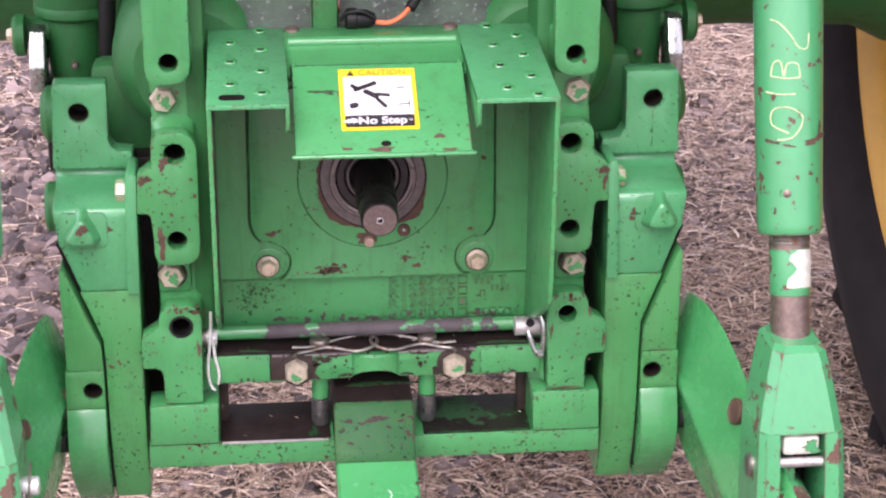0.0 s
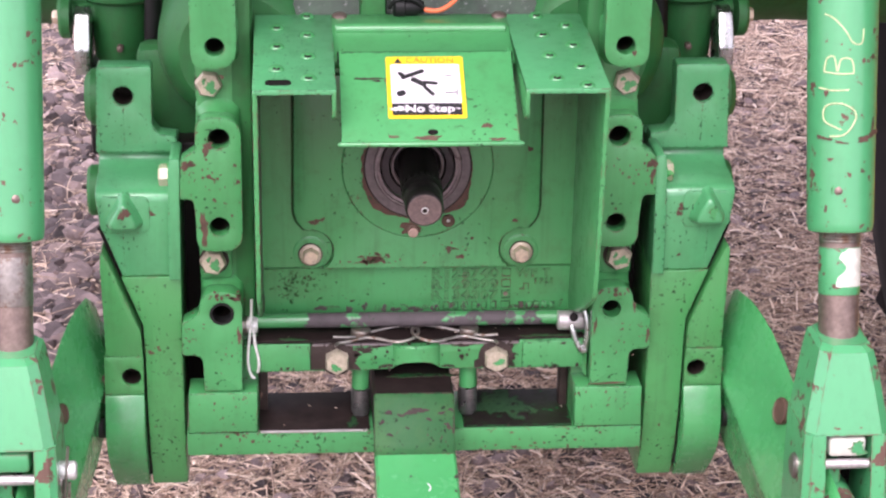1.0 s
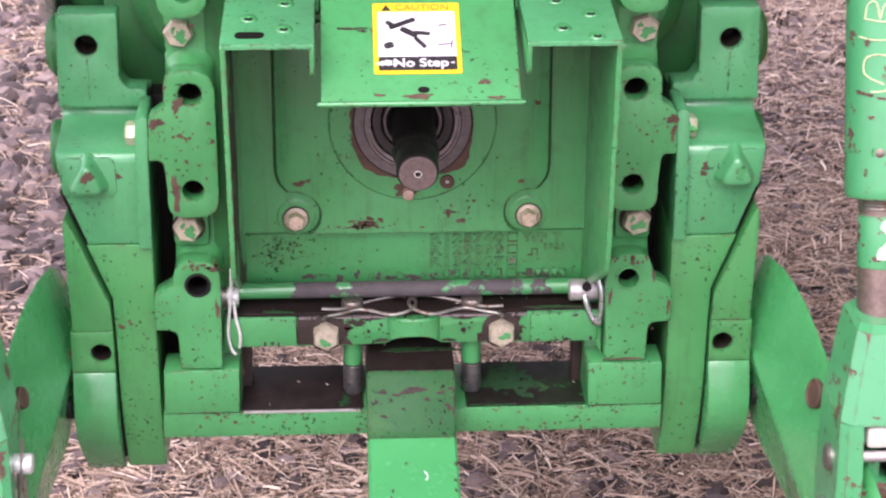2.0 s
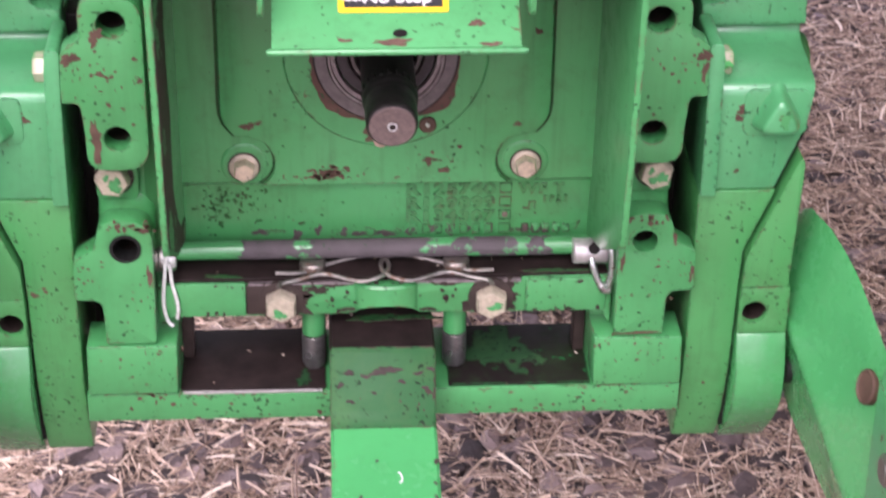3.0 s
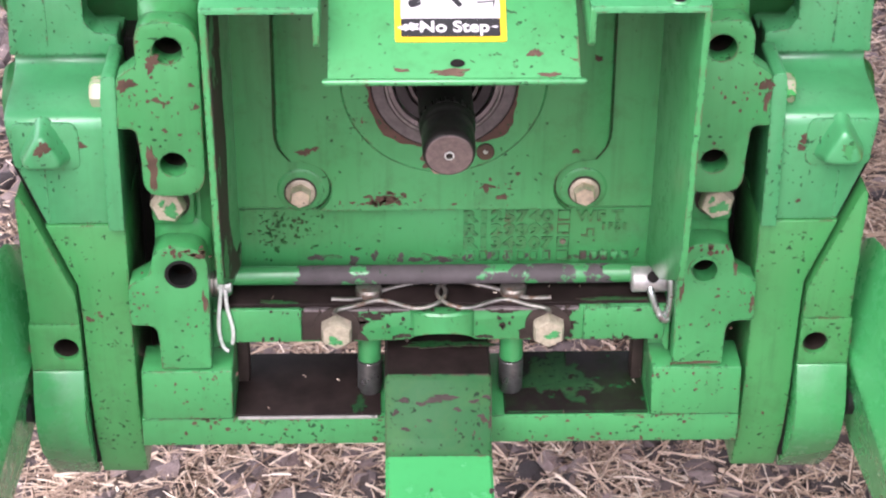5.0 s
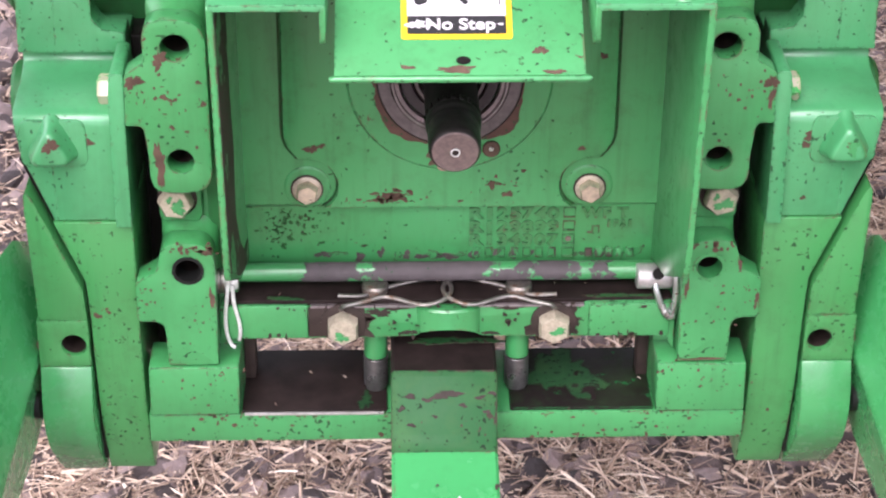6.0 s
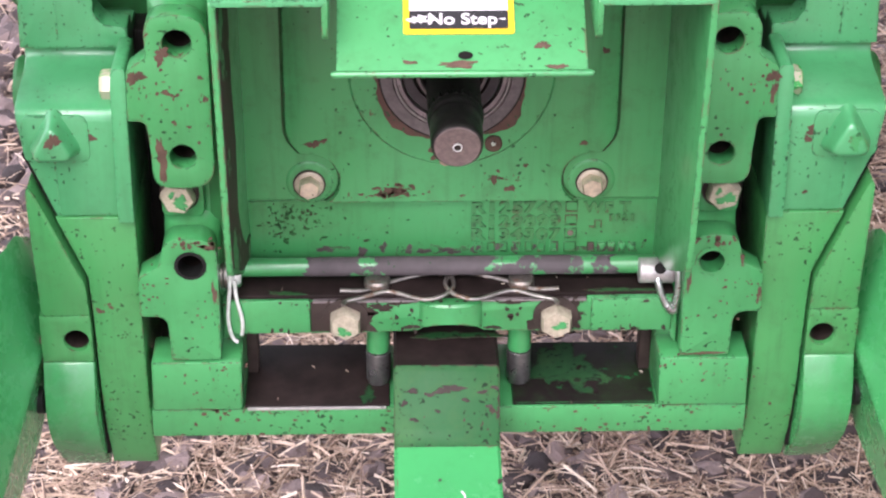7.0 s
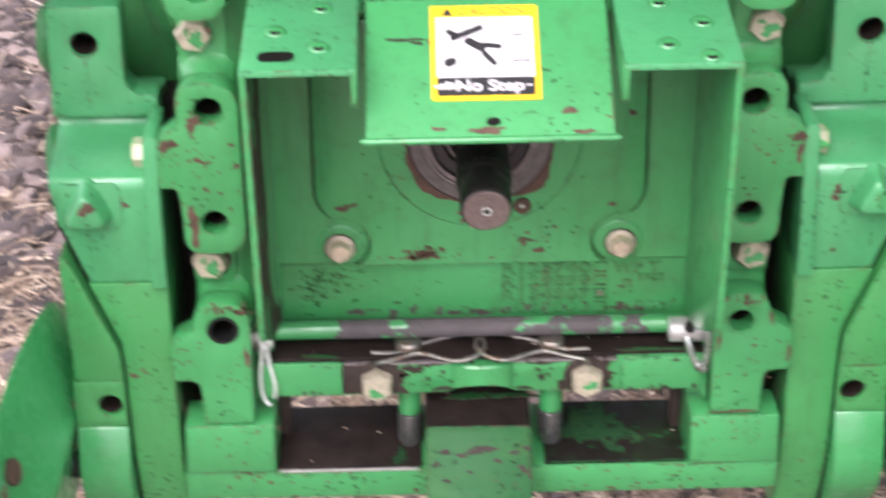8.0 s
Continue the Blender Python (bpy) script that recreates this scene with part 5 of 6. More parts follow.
# ---- drawbar ----
drawbar = thing("drawbar", (0, -0.05, 0.30), "green forged drawbar dropping towards the rear, bare brown at its root", "drawbar")
line = [(0.30, 0.4395), (0.06, 0.4395), (-0.0055, 0.4395), (-0.0105, 0.4365), (-0.0285, 0.4010), (-0.0325, 0.3960), (-0.040, 0.3925), (-0.108, 0.3755), (-0.122, 0.3738), (-0.19, 0.3715), (-0.30, 0.3710), (-0.42, 0.3710)]


def bar_section(y, z, drop=0.036):
    w0, w1 = -0.0415, 0.0345
    c = 0.0022
    return [(w0, y, z - c), (w0 + c, y, z), (w1 - c, y, z), (w1, y, z - c), (w1, y - 0.004, z - drop), (w0, y - 0.004, z - drop)]


part("root", loft([bar_section(y, z, 0.042) for y, z in line[:3]]), BARE_AND_SHADE, drawbar, "bare brown steel root")
part("drop", loft([bar_section(y, z, 0.045) for y, z in line[2:7]]), PAINT_GRIMY, drawbar, "grimy mottled green drop")
for x, u, w, h, k in ((-0.002, 0.30, 0.018, 0.006, 1), (-0.028, 0.33, 0.009, 0.003, 2), (0.022, 0.36, 0.006, 0.003, 3), (-0.016, 0.40, 0.006, 0.003, 4), (0.031, 0.28, 0.005, 0.003, 5), (-0.034, 0.55, 0.004, 0.004, 6), (0.010, 0.50, 0.005, 0.003, 7), (0.027, 0.62, 0.004, 0.003, 8), (-0.010, 0.70, 0.004, 0.002, 9), (-0.027, 0.85, 0.005, 0.003, 10)):
    patch = ragged(w, h, 200 + k, 0.0, at=(x, 0.0), thick=0.0007)
    for v in patch.verts:
        v.co = Vector((v.co.x, -0.0105 - 0.018 * u + 0.452 * v.co.z + 0.892 * v.co.y, 0.4365 - 0.0355 * u + 0.892 * v.co.z - 0.452 * v.co.y))
    part("bare_patch", patch, DARK_BROWN, drawbar)
part("paint_remnant", ragged(0.052, 0.010, 411, 0.4396, plane="xy", at=(0.004, 0.032), thick=0.0003), PAINT_GRIMY, drawbar, "grimy green paint left on the root")
pick = random.Random(21)
line_y, line_z = zip(*sorted(line))
for k in range(30):
    edge = pick.random() < 0.72
    x = pick.choice((-0.0375, 0.0320)) + pick.uniform(-0.001, 0.001) if edge else pick.uniform(-0.034, 0.028)
    y = pick.uniform(-0.26, -0.045)
    size = pick.uniform(0.002, 0.0045) if edge else pick.uniform(0.0012, 0.003)
    patch = ragged(size, size * pick.uniform(0.8, 1.8), 500 + k, 0.0, plane="xy", at=(x, y), thick=0.0, count=14)
    for v in patch.verts:
        v.co.z = np.interp(v.co.y, line_y, line_z) + (0.0005 if v.co.z > 0.0002 else -0.0004)
    part("bare_patch", patch, DARK_BROWN, drawbar)
part("bar", loft([bar_section(y, z, 0.045) for y, z in line[6:]]), PAINT_BAR_LIT, drawbar, "clean glossy green rear part, base lightened for sky sheen")
part("white_mark", sweep([(0.0055, -0.0790, 0.3831), (0.0075, -0.0820, 0.3823), (0.0078, -0.0860, 0.3813), (0.0062, -0.0885, 0.3807)], 0.0007, 6), DECAL_WHITE, drawbar, "small white paint mark")

# ---- drop pins through the crossbar, with crossed spring clips ----
for s, x in ((-1, -0.0525), (1, 0.0510)):
    pin = thing("drop_pin", (x, 0.033, 0.400), "worn green steel drop pin beside the drawbar", "pin", "drop pins")
    part("stem", lathe([(0.0086, 0), (0.0086, 0.058)], (x, 0.033, 0.4286), (0, 0, 1), 24), PAINT, pin)
    worn = lathe([(0.0075, 0), (0.0089, 0.003), (0.0089, 0.016), (0.0089, 0.024), (0.0089, 0.0275), (0.0087, 0.0277)], (x, 0.033, 0.3994), (0, 0, 1), 32)
    for v in worn.verts:
        if v.co.z > 0.428:
            v.co.z += 0.013 * noise.noise((v.co.x * 260, v.co.y * 260, 2.0 + s)) + 0.004 * noise.noise((v.co.x * 900, v.co.y * 900, s))
    part("stem_end", worn, PIN_END, pin, "bare worn lower end")
    part("head", lathe([(0.0085, 0), (0.0095, 0.0012), (0.0095, 0.0056), (0.0082, 0.0070), (0, 0.0072)], (x, 0.031, 0.4836), (0, 0, 1), 24), STEEL_WORN, pin, "bright worn round head")
    clip = thing("spring_clip", (x, 0.025, 0.484), "bent steel spring clip lying on the crossbar", "clip", "spring clips")
    z = 0.4858
    # straight leg behind the head, wavy leg before it, joined in an eye near the middle
    pts = [(x + s * 0.0265, 0.021, z + 0.001), (x + s * 0.008, 0.0225, z), (x - s * 0.010, 0.0335, z), (x - s * 0.026, 0.0385, z + 0.0015), (x - s * 0.0425, 0.0400, z + 0.003), (x - s * 0.0525, 0.034, z + 0.0035), (x - s * 0.0545, 0.022, z + 0.003), (x - s * 0.0470, 0.0115, z + 0.002), (x - s * 0.0330, 0.0095, z), (x - s * 0.0140, 0.0185, z), (x - s * 0.004, 0.0200, z), (x + s * 0.010, 0.0130, z), (x + s * 0.0215, 0.0085, z), (x + s * 0.0245, 0.0040, z - 0.0005)]
    part("wire", sweep(pts, 0.0016, 8), STEEL_WORN, clip)

# ---- cross pin at the foot of the shield ----
cp = thing("cross_pin", (0, 0.036, 0.496), "long green and worn steel cross pin under the shield", "pin")
part("rod", lathe([(0.0068, 0), (0.0068, 0.302)], (-0.152, 0.0365, 0.4972), (1, 0, 0), 24), PAINT, cp)
rubbed = lathe([(0.0069, 0), (0.0071, 0.001), (0.0071, 0.218), (0.0069, 0.22)], (-0.103, 0.0365, 0.4972), (1, 0, 0), 24)
for v in rubbed.verts:
    a = math.atan2(v.co.z - 0.4972, v.co.y - 0.0365)
    v.co.x += (0.010 if v.co.x > 0 else 0.008) * noise.noise((2.5 * math.cos(a), 2.5 * math.sin(a), v.co.x * 20))
part("rubbed_length", rubbed, paint("green_enamel_pin", speck=0.66, flake=0.6, bare=0.66, rough=0.4, chip=(0.062, 0.052, 0.056)), cp, "length rubbed to purple-grey steel")
for x in (-0.1640, -0.1610):
    part("washer", lathe([(0.0098, 0), (0.0098, 0.0020)], (x, 0.029, 0.4960), (1, 0, 0), 24), STEEL_WORN, cp)
part("nut", lathe([(0.0066, 0), (0.0076, 0.0012), (0.0076, 0.0090), (0.0066, 0.0104), (0, 0.0106)], (-0.1600, 0.0265, 0.4980), (1, 0, 0), 20), BRIGHT, cp, "bright drilled pin end")
part("sleeve", lathe([(0.0085, 0), (0.0094, 0.001), (0.0094, 0.024), (0.0080, 0.0265)], (0.1345, 0.026, 0.4985), (1, 0, 0), 28), SLEEVE, cp, "bright drilled sleeve end")
part("sleeve_hole", lathe([(0.0042, 0), (0.0042, 0.0014), (0, 0.0014)], (0.1490, 0.0188, 0.5042), (0, -0.78, 0.62), 20), HOLE, cp)
hp = thing("hanging_clip", (-0.152, 0.016, 0.449), "bright hairpin clip hanging from the cross pin", "clip")
part("wire", sweep([(-0.1545, 0.015, 0.5290), (-0.1550, 0.0145, 0.5150), (-0.1560, 0.013, 0.5010), (-0.1588, 0.012, 0.4740), (-0.1582, 0.012, 0.4600), (-0.1558, 0.012, 0.4520), (-0.1530, 0.012, 0.4492)], 0.0014, 8), BRIGHT, hp)
part("wire", sweep([(-0.1530, 0.013, 0.5010), (-0.1522, 0.012, 0.4860), (-0.1492, 0.012, 0.4700), (-0.1490, 0.012, 0.4610), (-0.1500, 0.013, 0.4550)], 0.0014, 8), BRIGHT, hp)
rp = thing("bent_ring_pin", (0.158, 0.012, 0.47), "bent bright steel retaining ring on the cross pin", "clip")
part("wire", sweep([(0.1590, 0.018, 0.5110), (0.1610, 0.014, 0.5050), (0.1618, 0.012, 0.4950), (0.1612, 0.0115, 0.4830), (0.1598, 0.0120, 0.4750), (0.1575, 0.0130, 0.4725), (0.1545, 0.0135, 0.4760), (0.1505, 0.0150, 0.4850), (0.1480, 0.0170, 0.4930), (0.1476, 0.0210, 0.4990)], 0.0028, 10), STEEL, rp)
part("flat_tab", sweep([(0.1550, 0.0125, 0.4775), (0.1585, 0.0120, 0.4735), (0.1610, 0.0125, 0.4745)], 0.0034, 10), STEEL, rp, "flattened bright lower end")

# ---- chaff caught on the drawbar support ----
pick = random.Random(3)
chaff_v, chaff_f = [], []
for k in range(14):
    if k < 5:
        x, y, z = pick.uniform(-0.145, 0.145), pick.uniform(0.010, 0.075), 0.3996
        if abs(x) < 0.05:
            continue
    else:
        x, y, z = pick.uniform(-0.15, 0.15), pick.uniform(0.022, 0.050), 0.4852
    a, length, wide = pick.random() * 6.28, pick.uniform(0.0015, 0.0050), pick.uniform(0.0002, 0.0004)
    dx, dy, base = math.cos(a), math.sin(a), len(chaff_v)
    for e, w, up in ((-1, -1, 0), (1, -1, 0), (1, 1, 0), (-1, 1, 0), (-1, 0, 1), (1, 0, 1)):
        chaff_v.append((x + 0.5 * length * e * dx - wide * w * dy, y + 0.5 * length * e * dy + wide * w * dx, z + wide * up))
    chaff_f += [tuple(base + i for i in f) for f in ((0, 1, 5, 4), (3, 4, 5, 2), (0, 3, 2, 1), (0, 4, 3), (1, 2, 5))]
strewn("chaff", chaff_v, chaff_f, wm, "small pale bits of straw caught on the steel")

# ---- lower links ----
for s in (-1, 1):
    t = thing("lower_link", (s * 0.32, -0.15, 0.35), "green forged lower hitch link with scuffed flank", "hitch link", "lower links")
    # upright ear at the back; in front of a slanting fold the bar's upper face lies back above a rounded ridge
    rows = []
    for y, zt, zk, zr, zb in ((0.10, 0.455, 0.436, 0.428, 0.410), (0.085, 0.483, 0.448, 0.438, 0.395), (0.068, 0.506, 0.452, 0.441, 0.389), (0.045, 0.520, 0.452, 0.441, 0.382), (0.010, 0.523, 0.446, 0.436, 0.362), (-0.015, 0.520, 0.452, 0.425, 0.353), (-0.040, 0.514, 0.460, 0.411, 0.346), (-0.065, 0.503, 0.470, 0.397, 0.340), (-0.090, 0.490, 0.478, 0.383, 0.333), (-0.140, 0.463, 0.456, 0.360, 0.319), (-0.22, 0.425, 0.418, 0.340, 0.298), (-0.32, 0.40, 0.394, 0.330, 0.29), (-0.44, 0.39, 0.384, 0.325, 0.29)):
        x, lean = 0.2985 - 0.175 * y, 0.002 + 0.013 * step(0.015, -0.075, y)
        rows.append([(s * (x + 0.020), y, zt), (s * (x + 0.0188), y, zt - 0.0012), (s * (x + lean), y, zk), (s * (x + lean - 0.0012), y, zk - 0.004), (s * (x + 0.0002), y, zr + 0.006), (s * (x - 0.0012), y, zr), (s * (x + 0.0002), y, zr - 0.007), (s * (x + 0.0060), y, zb + 0.004), (s * (x + 0.0100), y, zb), (s * (x + 0.027), y, zb), (s * (x + 0.030), y, zb + 0.004), (s * (x + 0.0228), y, zt - 0.012)])
    part("blade", loft(rows), PAINT_BLADE_LIT, t, angle=38)
    part("joint", lathe([(0.022, 0), (0.022, 0.04)], (s * 0.278, 0.075, 0.45), (s, 0, 0), 24), PAINT_SHADED, t)
    part("spacer", box(s * 0.2850, s * 0.2990, 0.0200, 0.0420, 0.4200, 0.4480, 0.002), BROWN, t, "brown steel spacer beside the sway block")
    part("bolt_end", lathe([(0.0100, -0.012), (0.0100, 0.0040), (0.0085, 0.005), (0, 0.005)], (s * 0.2985, 0.012, 0.4000), (-s, -0.17, 0.1), 22), BLACK, t, "black bolt end")
    y, z = (-0.096, 0.4600) if s > 0 else (-0.080, 0.4620)
    k = 1.0 if s > 0 else 0.75
    part("bolt_end", lathe([(0.0125 * k, -0.012), (0.0125 * k, 0.0005), (0.0110 * k, 0.0015), (0.0100 * k, 0.0002), (0, 0.0002)], (s * (0.2985 - 0.175 * y + (0.0090 if s > 0 else 0.0085)), y, z), (-s, -0.17, 0.25), 26), BROWN, t, "bare brown bolt end")

# ---- lift links: tube, threaded rod, clevis ----
def lift_link(s):
    cx = 0.362 if s > 0 else -0.3545
    t = thing("lift_link", (cx, -0.15, 0.40), "bright green adjustable lift link with chipped clevis" + (" and chalk marks" if s > 0 else ""), "lift link", "lift links")

    def axis(z):
        return Vector((cx, -0.10 - (0.64 - z) * 0.30, z))

    way = (axis(1.1) - axis(0.64)).normalized()
    foot = axis(0.640)
    tube = part("tube", lathe([(0.0235, -0.003), (0.0272, -0.0022), (0.0284, 0.0005), (0.0289, 0.006), (0.0302, 0.15), (0.0310, 0.24), (0.0310, 0.55)], foot, way, 44), PAINT_LINK, t)
    part("rivet", lathe([(0.0048, 0), (0.0044, 0.002), (0.002, 0.0034), (0, 0.0036)], axis(0.686) + Vector((-0.008 * s, -0.0282, -0.006)), (0, -1, 0.2), 18), ROD, tube, "rusty rivet head")
    part("rivet_collar", lathe([(0.0075, 0), (0.007, 0.001)], axis(0.686) + Vector((-0.008 * s, -0.0278, -0.006)), (0, -1, 0.2), 18), PAINT, tube)
    part("threaded_rod", lathe([(0.0175, 0), (0.0175, 0.10)], axis(0.548), way, 32), ROD, t, "bare brown steel rod")
    part("painted_band", lathe([(0.0178, 0), (0.0181, 0.001), (0.0181, 0.040), (0.0178, 0.042)], axis(0.5845), way, 32), PAINT_LINK if s > 0 else STEEL_WORN, t)
    part("thread_end", lathe([(0.0178, 0), (0.0184, 0.001), (0.0176, 0.0025), (0.0184, 0.004), (0.0176, 0.0055), (0.0184, 0.007), (0.0178, 0.0085)], axis(0.6285), way, 32), STEEL_WORN, t)
    if s > 0:
        # a patch of white paint round the outer side of the band, with a torn edge
        turn = Matrix.Translation(axis(0.592)) @ toward(way)
        inner = toward(way).inverted().to_3x3() @ Vector((0, -1, 0))
        middle = math.atan2(inner.y, inner.x)
        sign = 1 if (toward(way).to_3x3() @ Vector((math.cos(middle + 0.5), math.sin(middle + 0.5), 0))).x > 0 else -1
        patch = bmesh.new()
        grid = []
        for j in range(9):
            start = (-0.40, -0.40, -0.32, -0.05, 0.10, -0.05, -0.28, -0.18, 0.15)[j]
            grid.append([patch.verts.new(turn @ Vector((0.0184 * math.cos(middle + sign * a), 0.0184 * math.sin(middle + sign * a), 0.0042 * j))) for a in (start + (1.45 - start) * i / 12 for i in range(13))])
        for r0, r1 in zip(grid, grid[1:]):
            for i in range(12):
                patch.faces.new((r0[i], r0[i + 1], r1[i + 1], r1[i]))
        made = bmesh.ops.extrude_face_region(patch, geom=list(patch.faces))
        for v in [g for g in made["geom"] if isinstance(g, bmesh.types.BMVert)]:
            v.co += (axis(v.co.z) - v.co).normalized() * 0.0012
        part("white_patch", patch, WHITE_PAINT, t)
    # clevis: a shoulder that widens into two cheeks with a window between
    rows = []
    for z, wx, fy, by in ((0.5535, 0.0205, -0.157, -0.107), (0.549, 0.0240, -0.164, -0.102), (0.530, 0.0285, -0.172, -0.106), (0.500, 0.0340, -0.183, -0.112), (0.482, 0.0370, -0.189, -0.116)):
        c = 0.008
        rows.append([(cx - wx, fy + c, z), (cx - wx + c, fy, z), (cx + wx - c, fy, z), (cx + wx, fy + c, z), (cx + wx, by - c, z), (cx + wx - c, by, z), (cx - wx + c, by, z), (cx - wx, by - c, z)])
    cl = part("clevis", loft(rows), PAINT_LINK, t, "chipped clevis", angle=18)
    for side in (-1, 1):
        rows = []
        for z, fy, by in ((0.483, -0.189, -0.116), (0.44, -0.199, -0.122), (0.40, -0.204, -0.130), (0.37, -0.200, -0.140), (0.355, -0.188, -0.152)):
            xo, xi, c = cx + side * (0.0378 + (0.483 - z) * 0.03), cx + side * 0.0200, 0.006
            rows.append([(xi, fy, z), (xo - side * c, fy, z), (xo, fy + c, z), (xo, by - c, z), (xo - side * c, by, z), (xi, by, z)])
        part("cheek", loft(rows), PAINT_LINK, cl)
        part("cheek_bolt", lathe([(0.0115, -0.004), (0.0115, 0.002), (0.009, 0.004)], (cx + side * 0.0385, -0.166, 0.4420), (side, 0, 0), 22), STEEL_WORN, cl)
    part("cross_rod", lathe([(0.0045, -0.0300), (0.0045, 0.0300)], (cx, -0.186, 0.4535), (1, 0, 0), 20), SLEEVE, t, "bright cross rod")
    block = part("spacer_block", box(cx - 0.0165, cx + 0.0165, -0.188, -0.158, 0.4605, 0.4790, 0.004), WHITE_PAINT if s > 0 else PAINT_LINK, t, "paint-smeared spacer block")
    if s > 0:
        part("paint_fleck", ragged(0.015, 0.011, 421, -0.1881, at=(cx + 0.009, 0.4690), thick=0.0003), PAINT_LINK, block)
    part("spacer_plate", box(cx - 0.0185, cx - 0.0010, -0.178, -0.150, 0.4250, 0.4500, 0.001), PAINT_LINK, t)
    dome = [(cx - 0.0060 + 0.0250 * math.cos(radians(a)), 0.3920 + 0.0390 * math.sin(radians(a))) for a in range(0, 121, 10)]
    lug = part("lug", slab([(cx - 0.0185, 0.3600), (cx + 0.0190, 0.3600)] + dome, -0.196, -0.150, bevel=0.003), PAINT_LINK, t, "rounded green lug with a bare top")
    cap = [(x, z - 0.0008) for x, z in dome if z > 0.418]
    part("bare_patch", slab(cap + [(cx - 0.0120, 0.4205), (cx - 0.0030, 0.4190), (cx + 0.0060, 0.4160)], -0.1966, -0.1925, bevel=0.0004), BROWN, lug)
    # black sheet across the window gives the clevis its inner shade
    part("inner_shadow_plate", box(cx - 0.0195, cx + 0.0195, -0.140, -0.132, 0.36, 0.482, 0.001), OIL_SHADE_BLACK, t, "black plate put in for the shade inside the clevis")
    part("side_bolt", lathe([(0.0105, -0.006), (0.0105, 0.004), (0.008, 0.006)], (cx - s * 0.0400, -0.170, 0.3970), (-s, 0, 0), 22), STEEL, cl)
    if s < 0:
        part("lynch_pin", lathe([(0.0075, -0.006), (0.0082, -0.005), (0.0082, 0.011), (0.0070, 0.0125), (0, 0.0128)], (cx + 0.0400, -0.168, 0.4525), (1, 0, 0), 22), BRIGHT, t, "bright drilled pin end")
        part("pin_clip", sweep([(cx + 0.0465, -0.170, 0.4760), (cx + 0.0455, -0.172, 0.4650), (cx + 0.0440, -0.176, 0.4480), (cx + 0.0405, -0.176, 0.4200), (cx + 0.0420, -0.176, 0.4000), (cx + 0.0450, -0.175, 0.4200), (cx + 0.0465, -0.174, 0.4440)], 0.0014, 8), STEEL_WORN, t, "hanging wire clip")
    return tube, axis, way


lift_link(-1)
tube, axis, way = lift_link(1)
# chalk handwriting that runs up the tube: ring, bar, looped mark, hooked stroke


def on_tube(u, z):
    """A place on the tube's front: u metres round from the middle, at height z."""
    r = 0.0312 + 0.0002
    c = axis(z)
    a = u / r
    return (c.x + r * math.sin(a), c.y - r * math.cos(a), z)


strokes = [
    [(0.004, 0.7395), (-0.011, 0.745), (-0.010, 0.757), (0.004, 0.761), (0.016, 0.754), (0.014, 0.744), (0.006, 0.7355), (-0.006, 0.733)],
    [(-0.017, 0.771), (-0.004, 0.771), (0.010, 0.7725)],
    [(-0.012, 0.785), (-0.0095, 0.796), (-0.003, 0.7985), (0.000, 0.787), (0.003, 0.797), (0.012, 0.797), (0.014, 0.786)],
    [(-0.012, 0.785), (0.002, 0.785), (0.014, 0.786)],
    [(-0.012, 0.832), (-0.004, 0.830), (0.006, 0.821), (0.013, 0.811), (0.021, 0.8105), (0.0225, 0.822)],
]
for line_pts in strokes:
    part("chalk_stroke", sweep([on_tube(u - 0.012, z - 0.008) for u, z in line_pts], 0.0008, 6), CHALK, tube)
for k, (u, z, w, h) in enumerate(((-0.024, 0.7225, 0.012, 0.003), (-0.008, 0.7210, 0.010, 0.002), (0.014, 0.7235, 0.018, 0.004), (0.026, 0.7260, 0.012, 0.006), (0.024, 0.7340, 0.003, 0.010), (-0.017, 0.706, 0.004, 0.003), (0.012, 0.697, 0.004, 0.004), (0.020, 0.690, 0.003, 0.004), (-0.020, 0.664, 0.004, 0.005), (0.018, 0.657, 0.004, 0.003), (-0.022, 0.760, 0.003, 0.006), (0.022, 0.790, 0.003, 0.005))):
    patch = ragged(w, h, 400 + k, 0.0, at=(u, z), thick=0.0)
    for v in patch.verts:
        lift = v.co.y
        v.co = Vector(on_tube(v.co.x, v.co.z)) + Vector((0, 0.003 * (0.745 - v.co.z) / 0.1 + (-0.0004 if lift < 0.0002 else 0.0006), 0))
    part("bare_patch", patch, BROWN, tube)

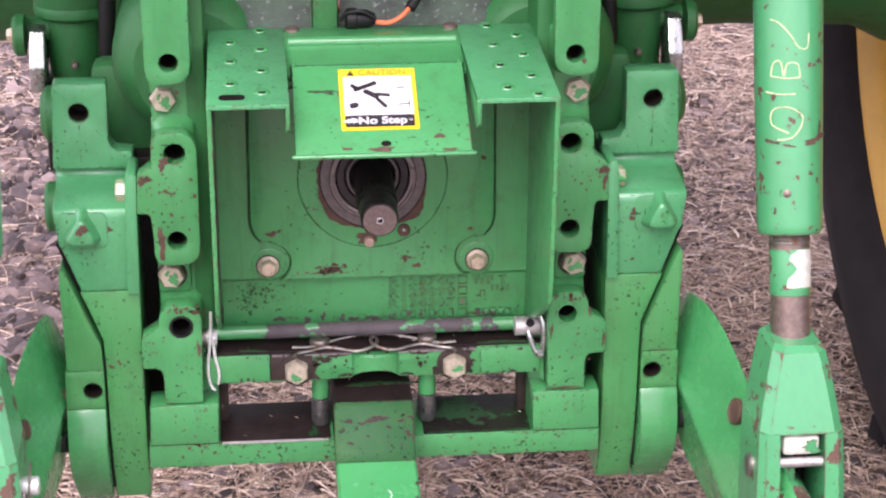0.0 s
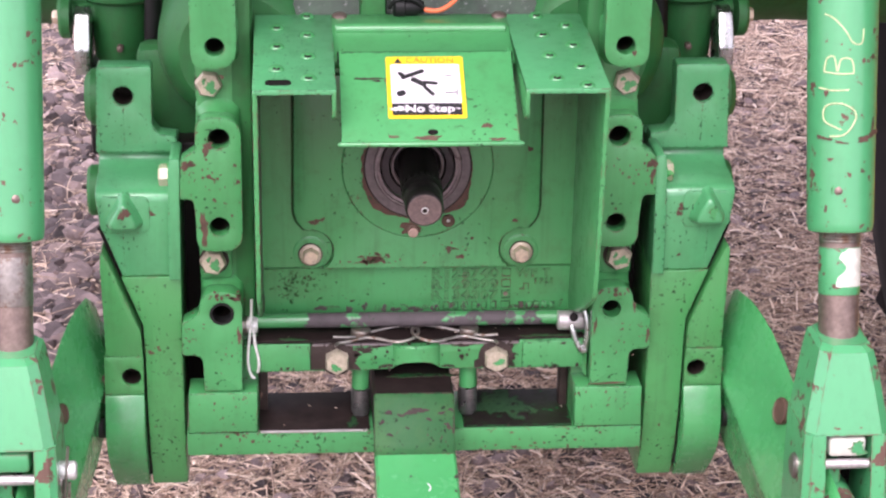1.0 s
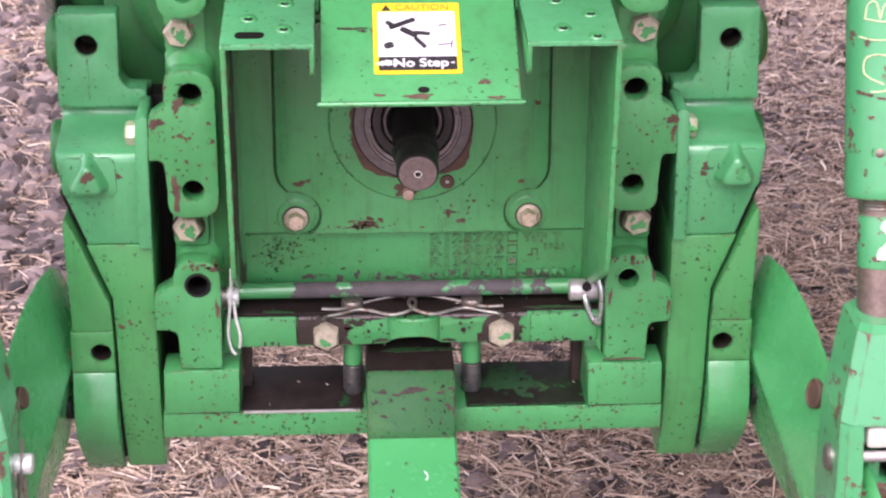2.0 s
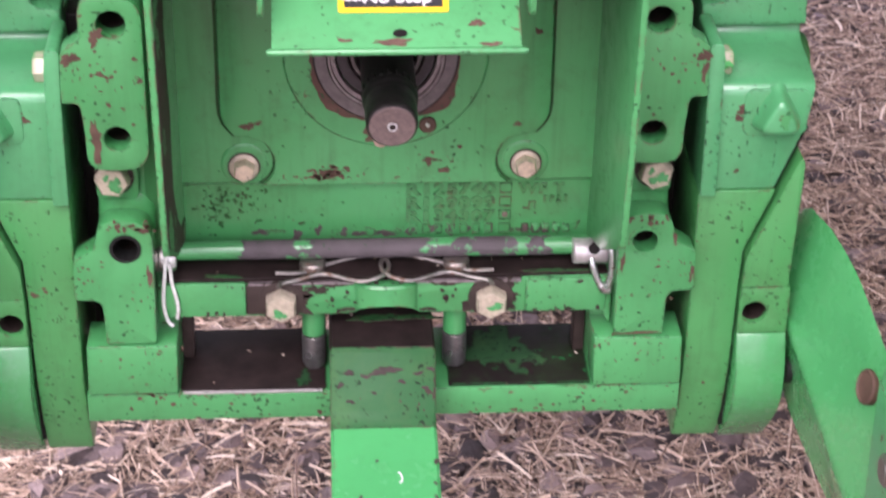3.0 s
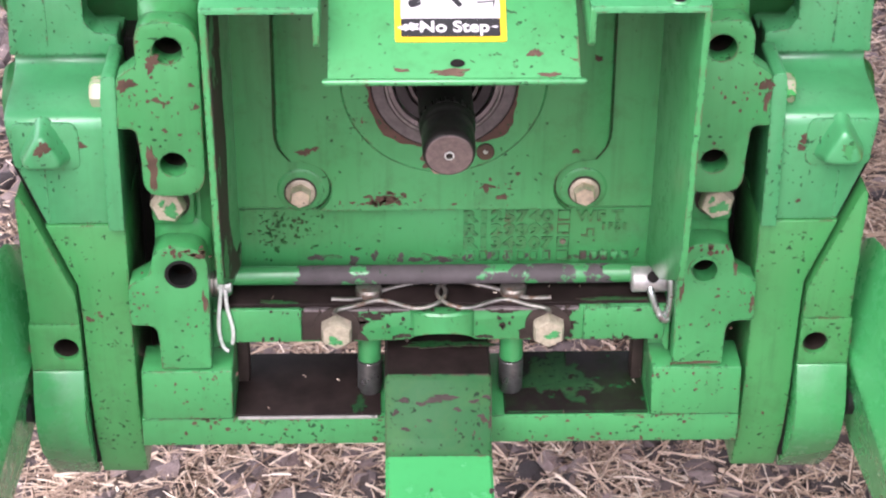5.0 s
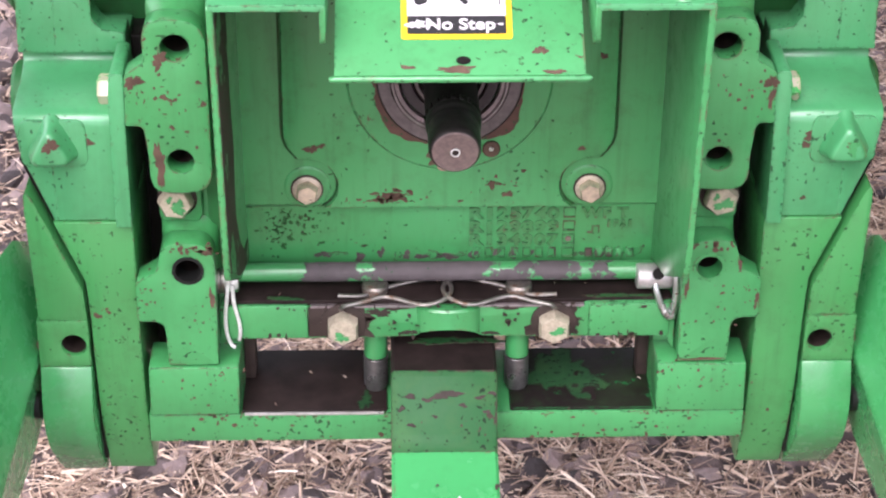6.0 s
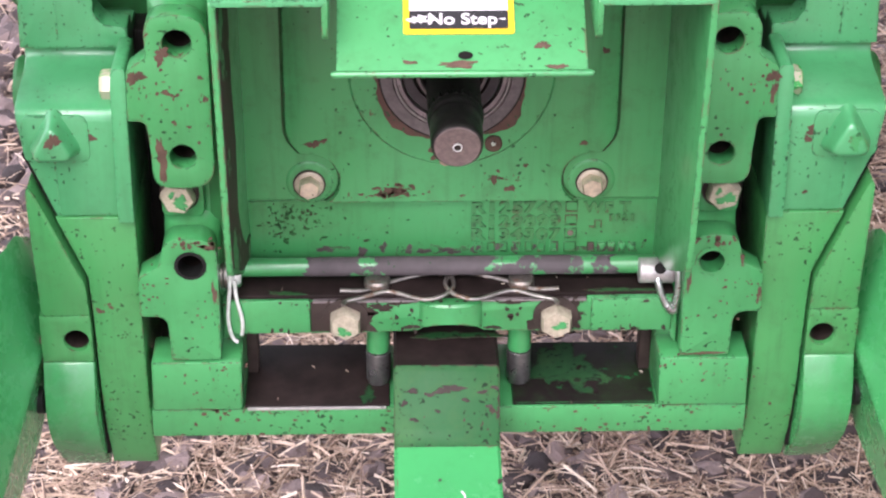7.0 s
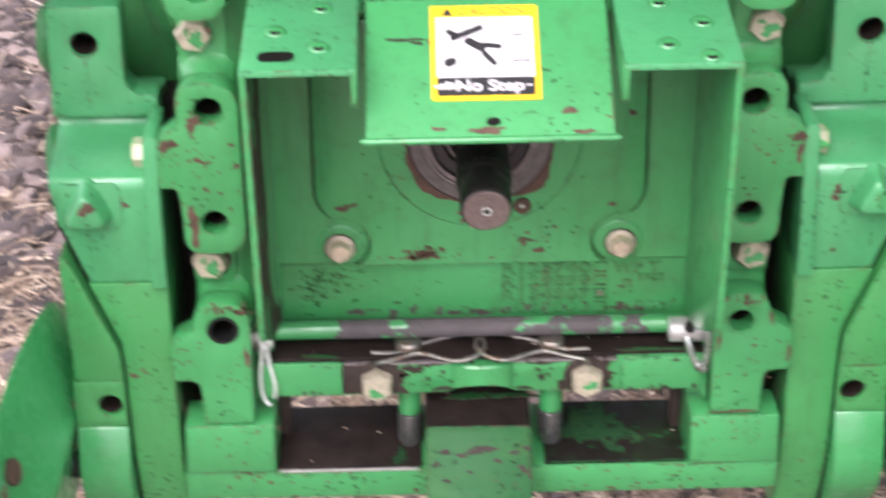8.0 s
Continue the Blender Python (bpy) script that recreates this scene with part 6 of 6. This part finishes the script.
# ---- rear wheel ----
wheel = thing("rear_wheel", (0.9, 0.40, 0.0), "large black tractor tyre on a yellow wheel", "wheel")
HUB = (0.68, 0.40, 0.735)
part("tyre", lathe([(0.50, 0.045), (0.52, 0.02), (0.59, 0.0), (0.66, 0.012), (0.71, 0.05), (0.735, 0.09), (0.74, 0.25), (0.735, 0.38), (0.71, 0.43), (0.58, 0.47), (0.47, 0.42)], HUB, (1, 0, 0), 72, False), RUBBER, wheel)
part("rim", lathe([(0.515, 0.05), (0.505, 0.035), (0.49, 0.04), (0.45, 0.08), (0.43, 0.16), (0.40, 0.20), (0.38, 0.24), (0.2, 0.26), (0.0, 0.26)], HUB, (1, 0, 0), 64, False), YELLOW, wheel, "yellow painted rim and disc")
lug_mesh = None
for k in range(40):
    a = 2 * math.pi * k / 40
    side = k % 2
    if lug_mesh is None:
        g = box(0.05, 0.25, -0.022, 0.022, -0.775, -0.725, 0.005)
        bmesh.ops.transform(g, matrix=Matrix.Rotation(radians(25), 4, "Z"), verts=[v for v in g.verts])
        lug = part("tread_lug", g, RUBBER, wheel, local=True)
        lug_mesh = lug.data
    else:
        lug = new("tread_lug", lug_mesh)
        lug.parent = wheel
    m = Matrix.Translation(Vector(HUB) - wheel.location) @ Matrix.Rotation(a, 4, "X")
    if side:
        m = m @ Matrix.Translation((0.47, 0, 0)) @ Matrix.Rotation(radians(180), 4, "Z")
    lug.matrix_basis = m

# ---- wiring above the shield ----
wire = thing("wiring_plug", (0.0, 0.075, 0.78), "black wiring plug with an orange-striped cable on the housing top", "cable")
part("cable", sweep([(0.038, 0.070, 0.803), (0.046, 0.078, 0.814), (0.056, 0.085, 0.832), (0.070, 0.09, 0.862), (0.09, 0.10, 0.92)], 0.0052, 12), BLACK, wire, "black corrugated sleeve")
part("orange_wire", sweep([(0.006, 0.064, 0.793), (0.018, 0.063, 0.792), (0.030, 0.066, 0.797), (0.040, 0.073, 0.806)], 0.0022, 8), ORANGE, wire, "orange insulated wire")
part("thin_wire", sweep([(0.006, 0.062, 0.796), (-0.006, 0.060, 0.804), (-0.020, 0.062, 0.802), (-0.026, 0.066, 0.794)], 0.0018, 8), BLACK, wire)
part("plug", lathe([(0.008, 0), (0.0105, 0.002), (0.0105, 0.010), (0.009, 0.011), (0.009, 0.020), (0.005, 0.028)], (-0.022, 0.070, 0.794), (1, 0, 0), 20), BLACK, wire)
part("cap", lathe([(0.0085, 0), (0.0085, 0.014), (0.006, 0.019)], (-0.026, 0.082, 0.806), (-1, 0, 0), 20), RED, wire, "red-brown round cap")
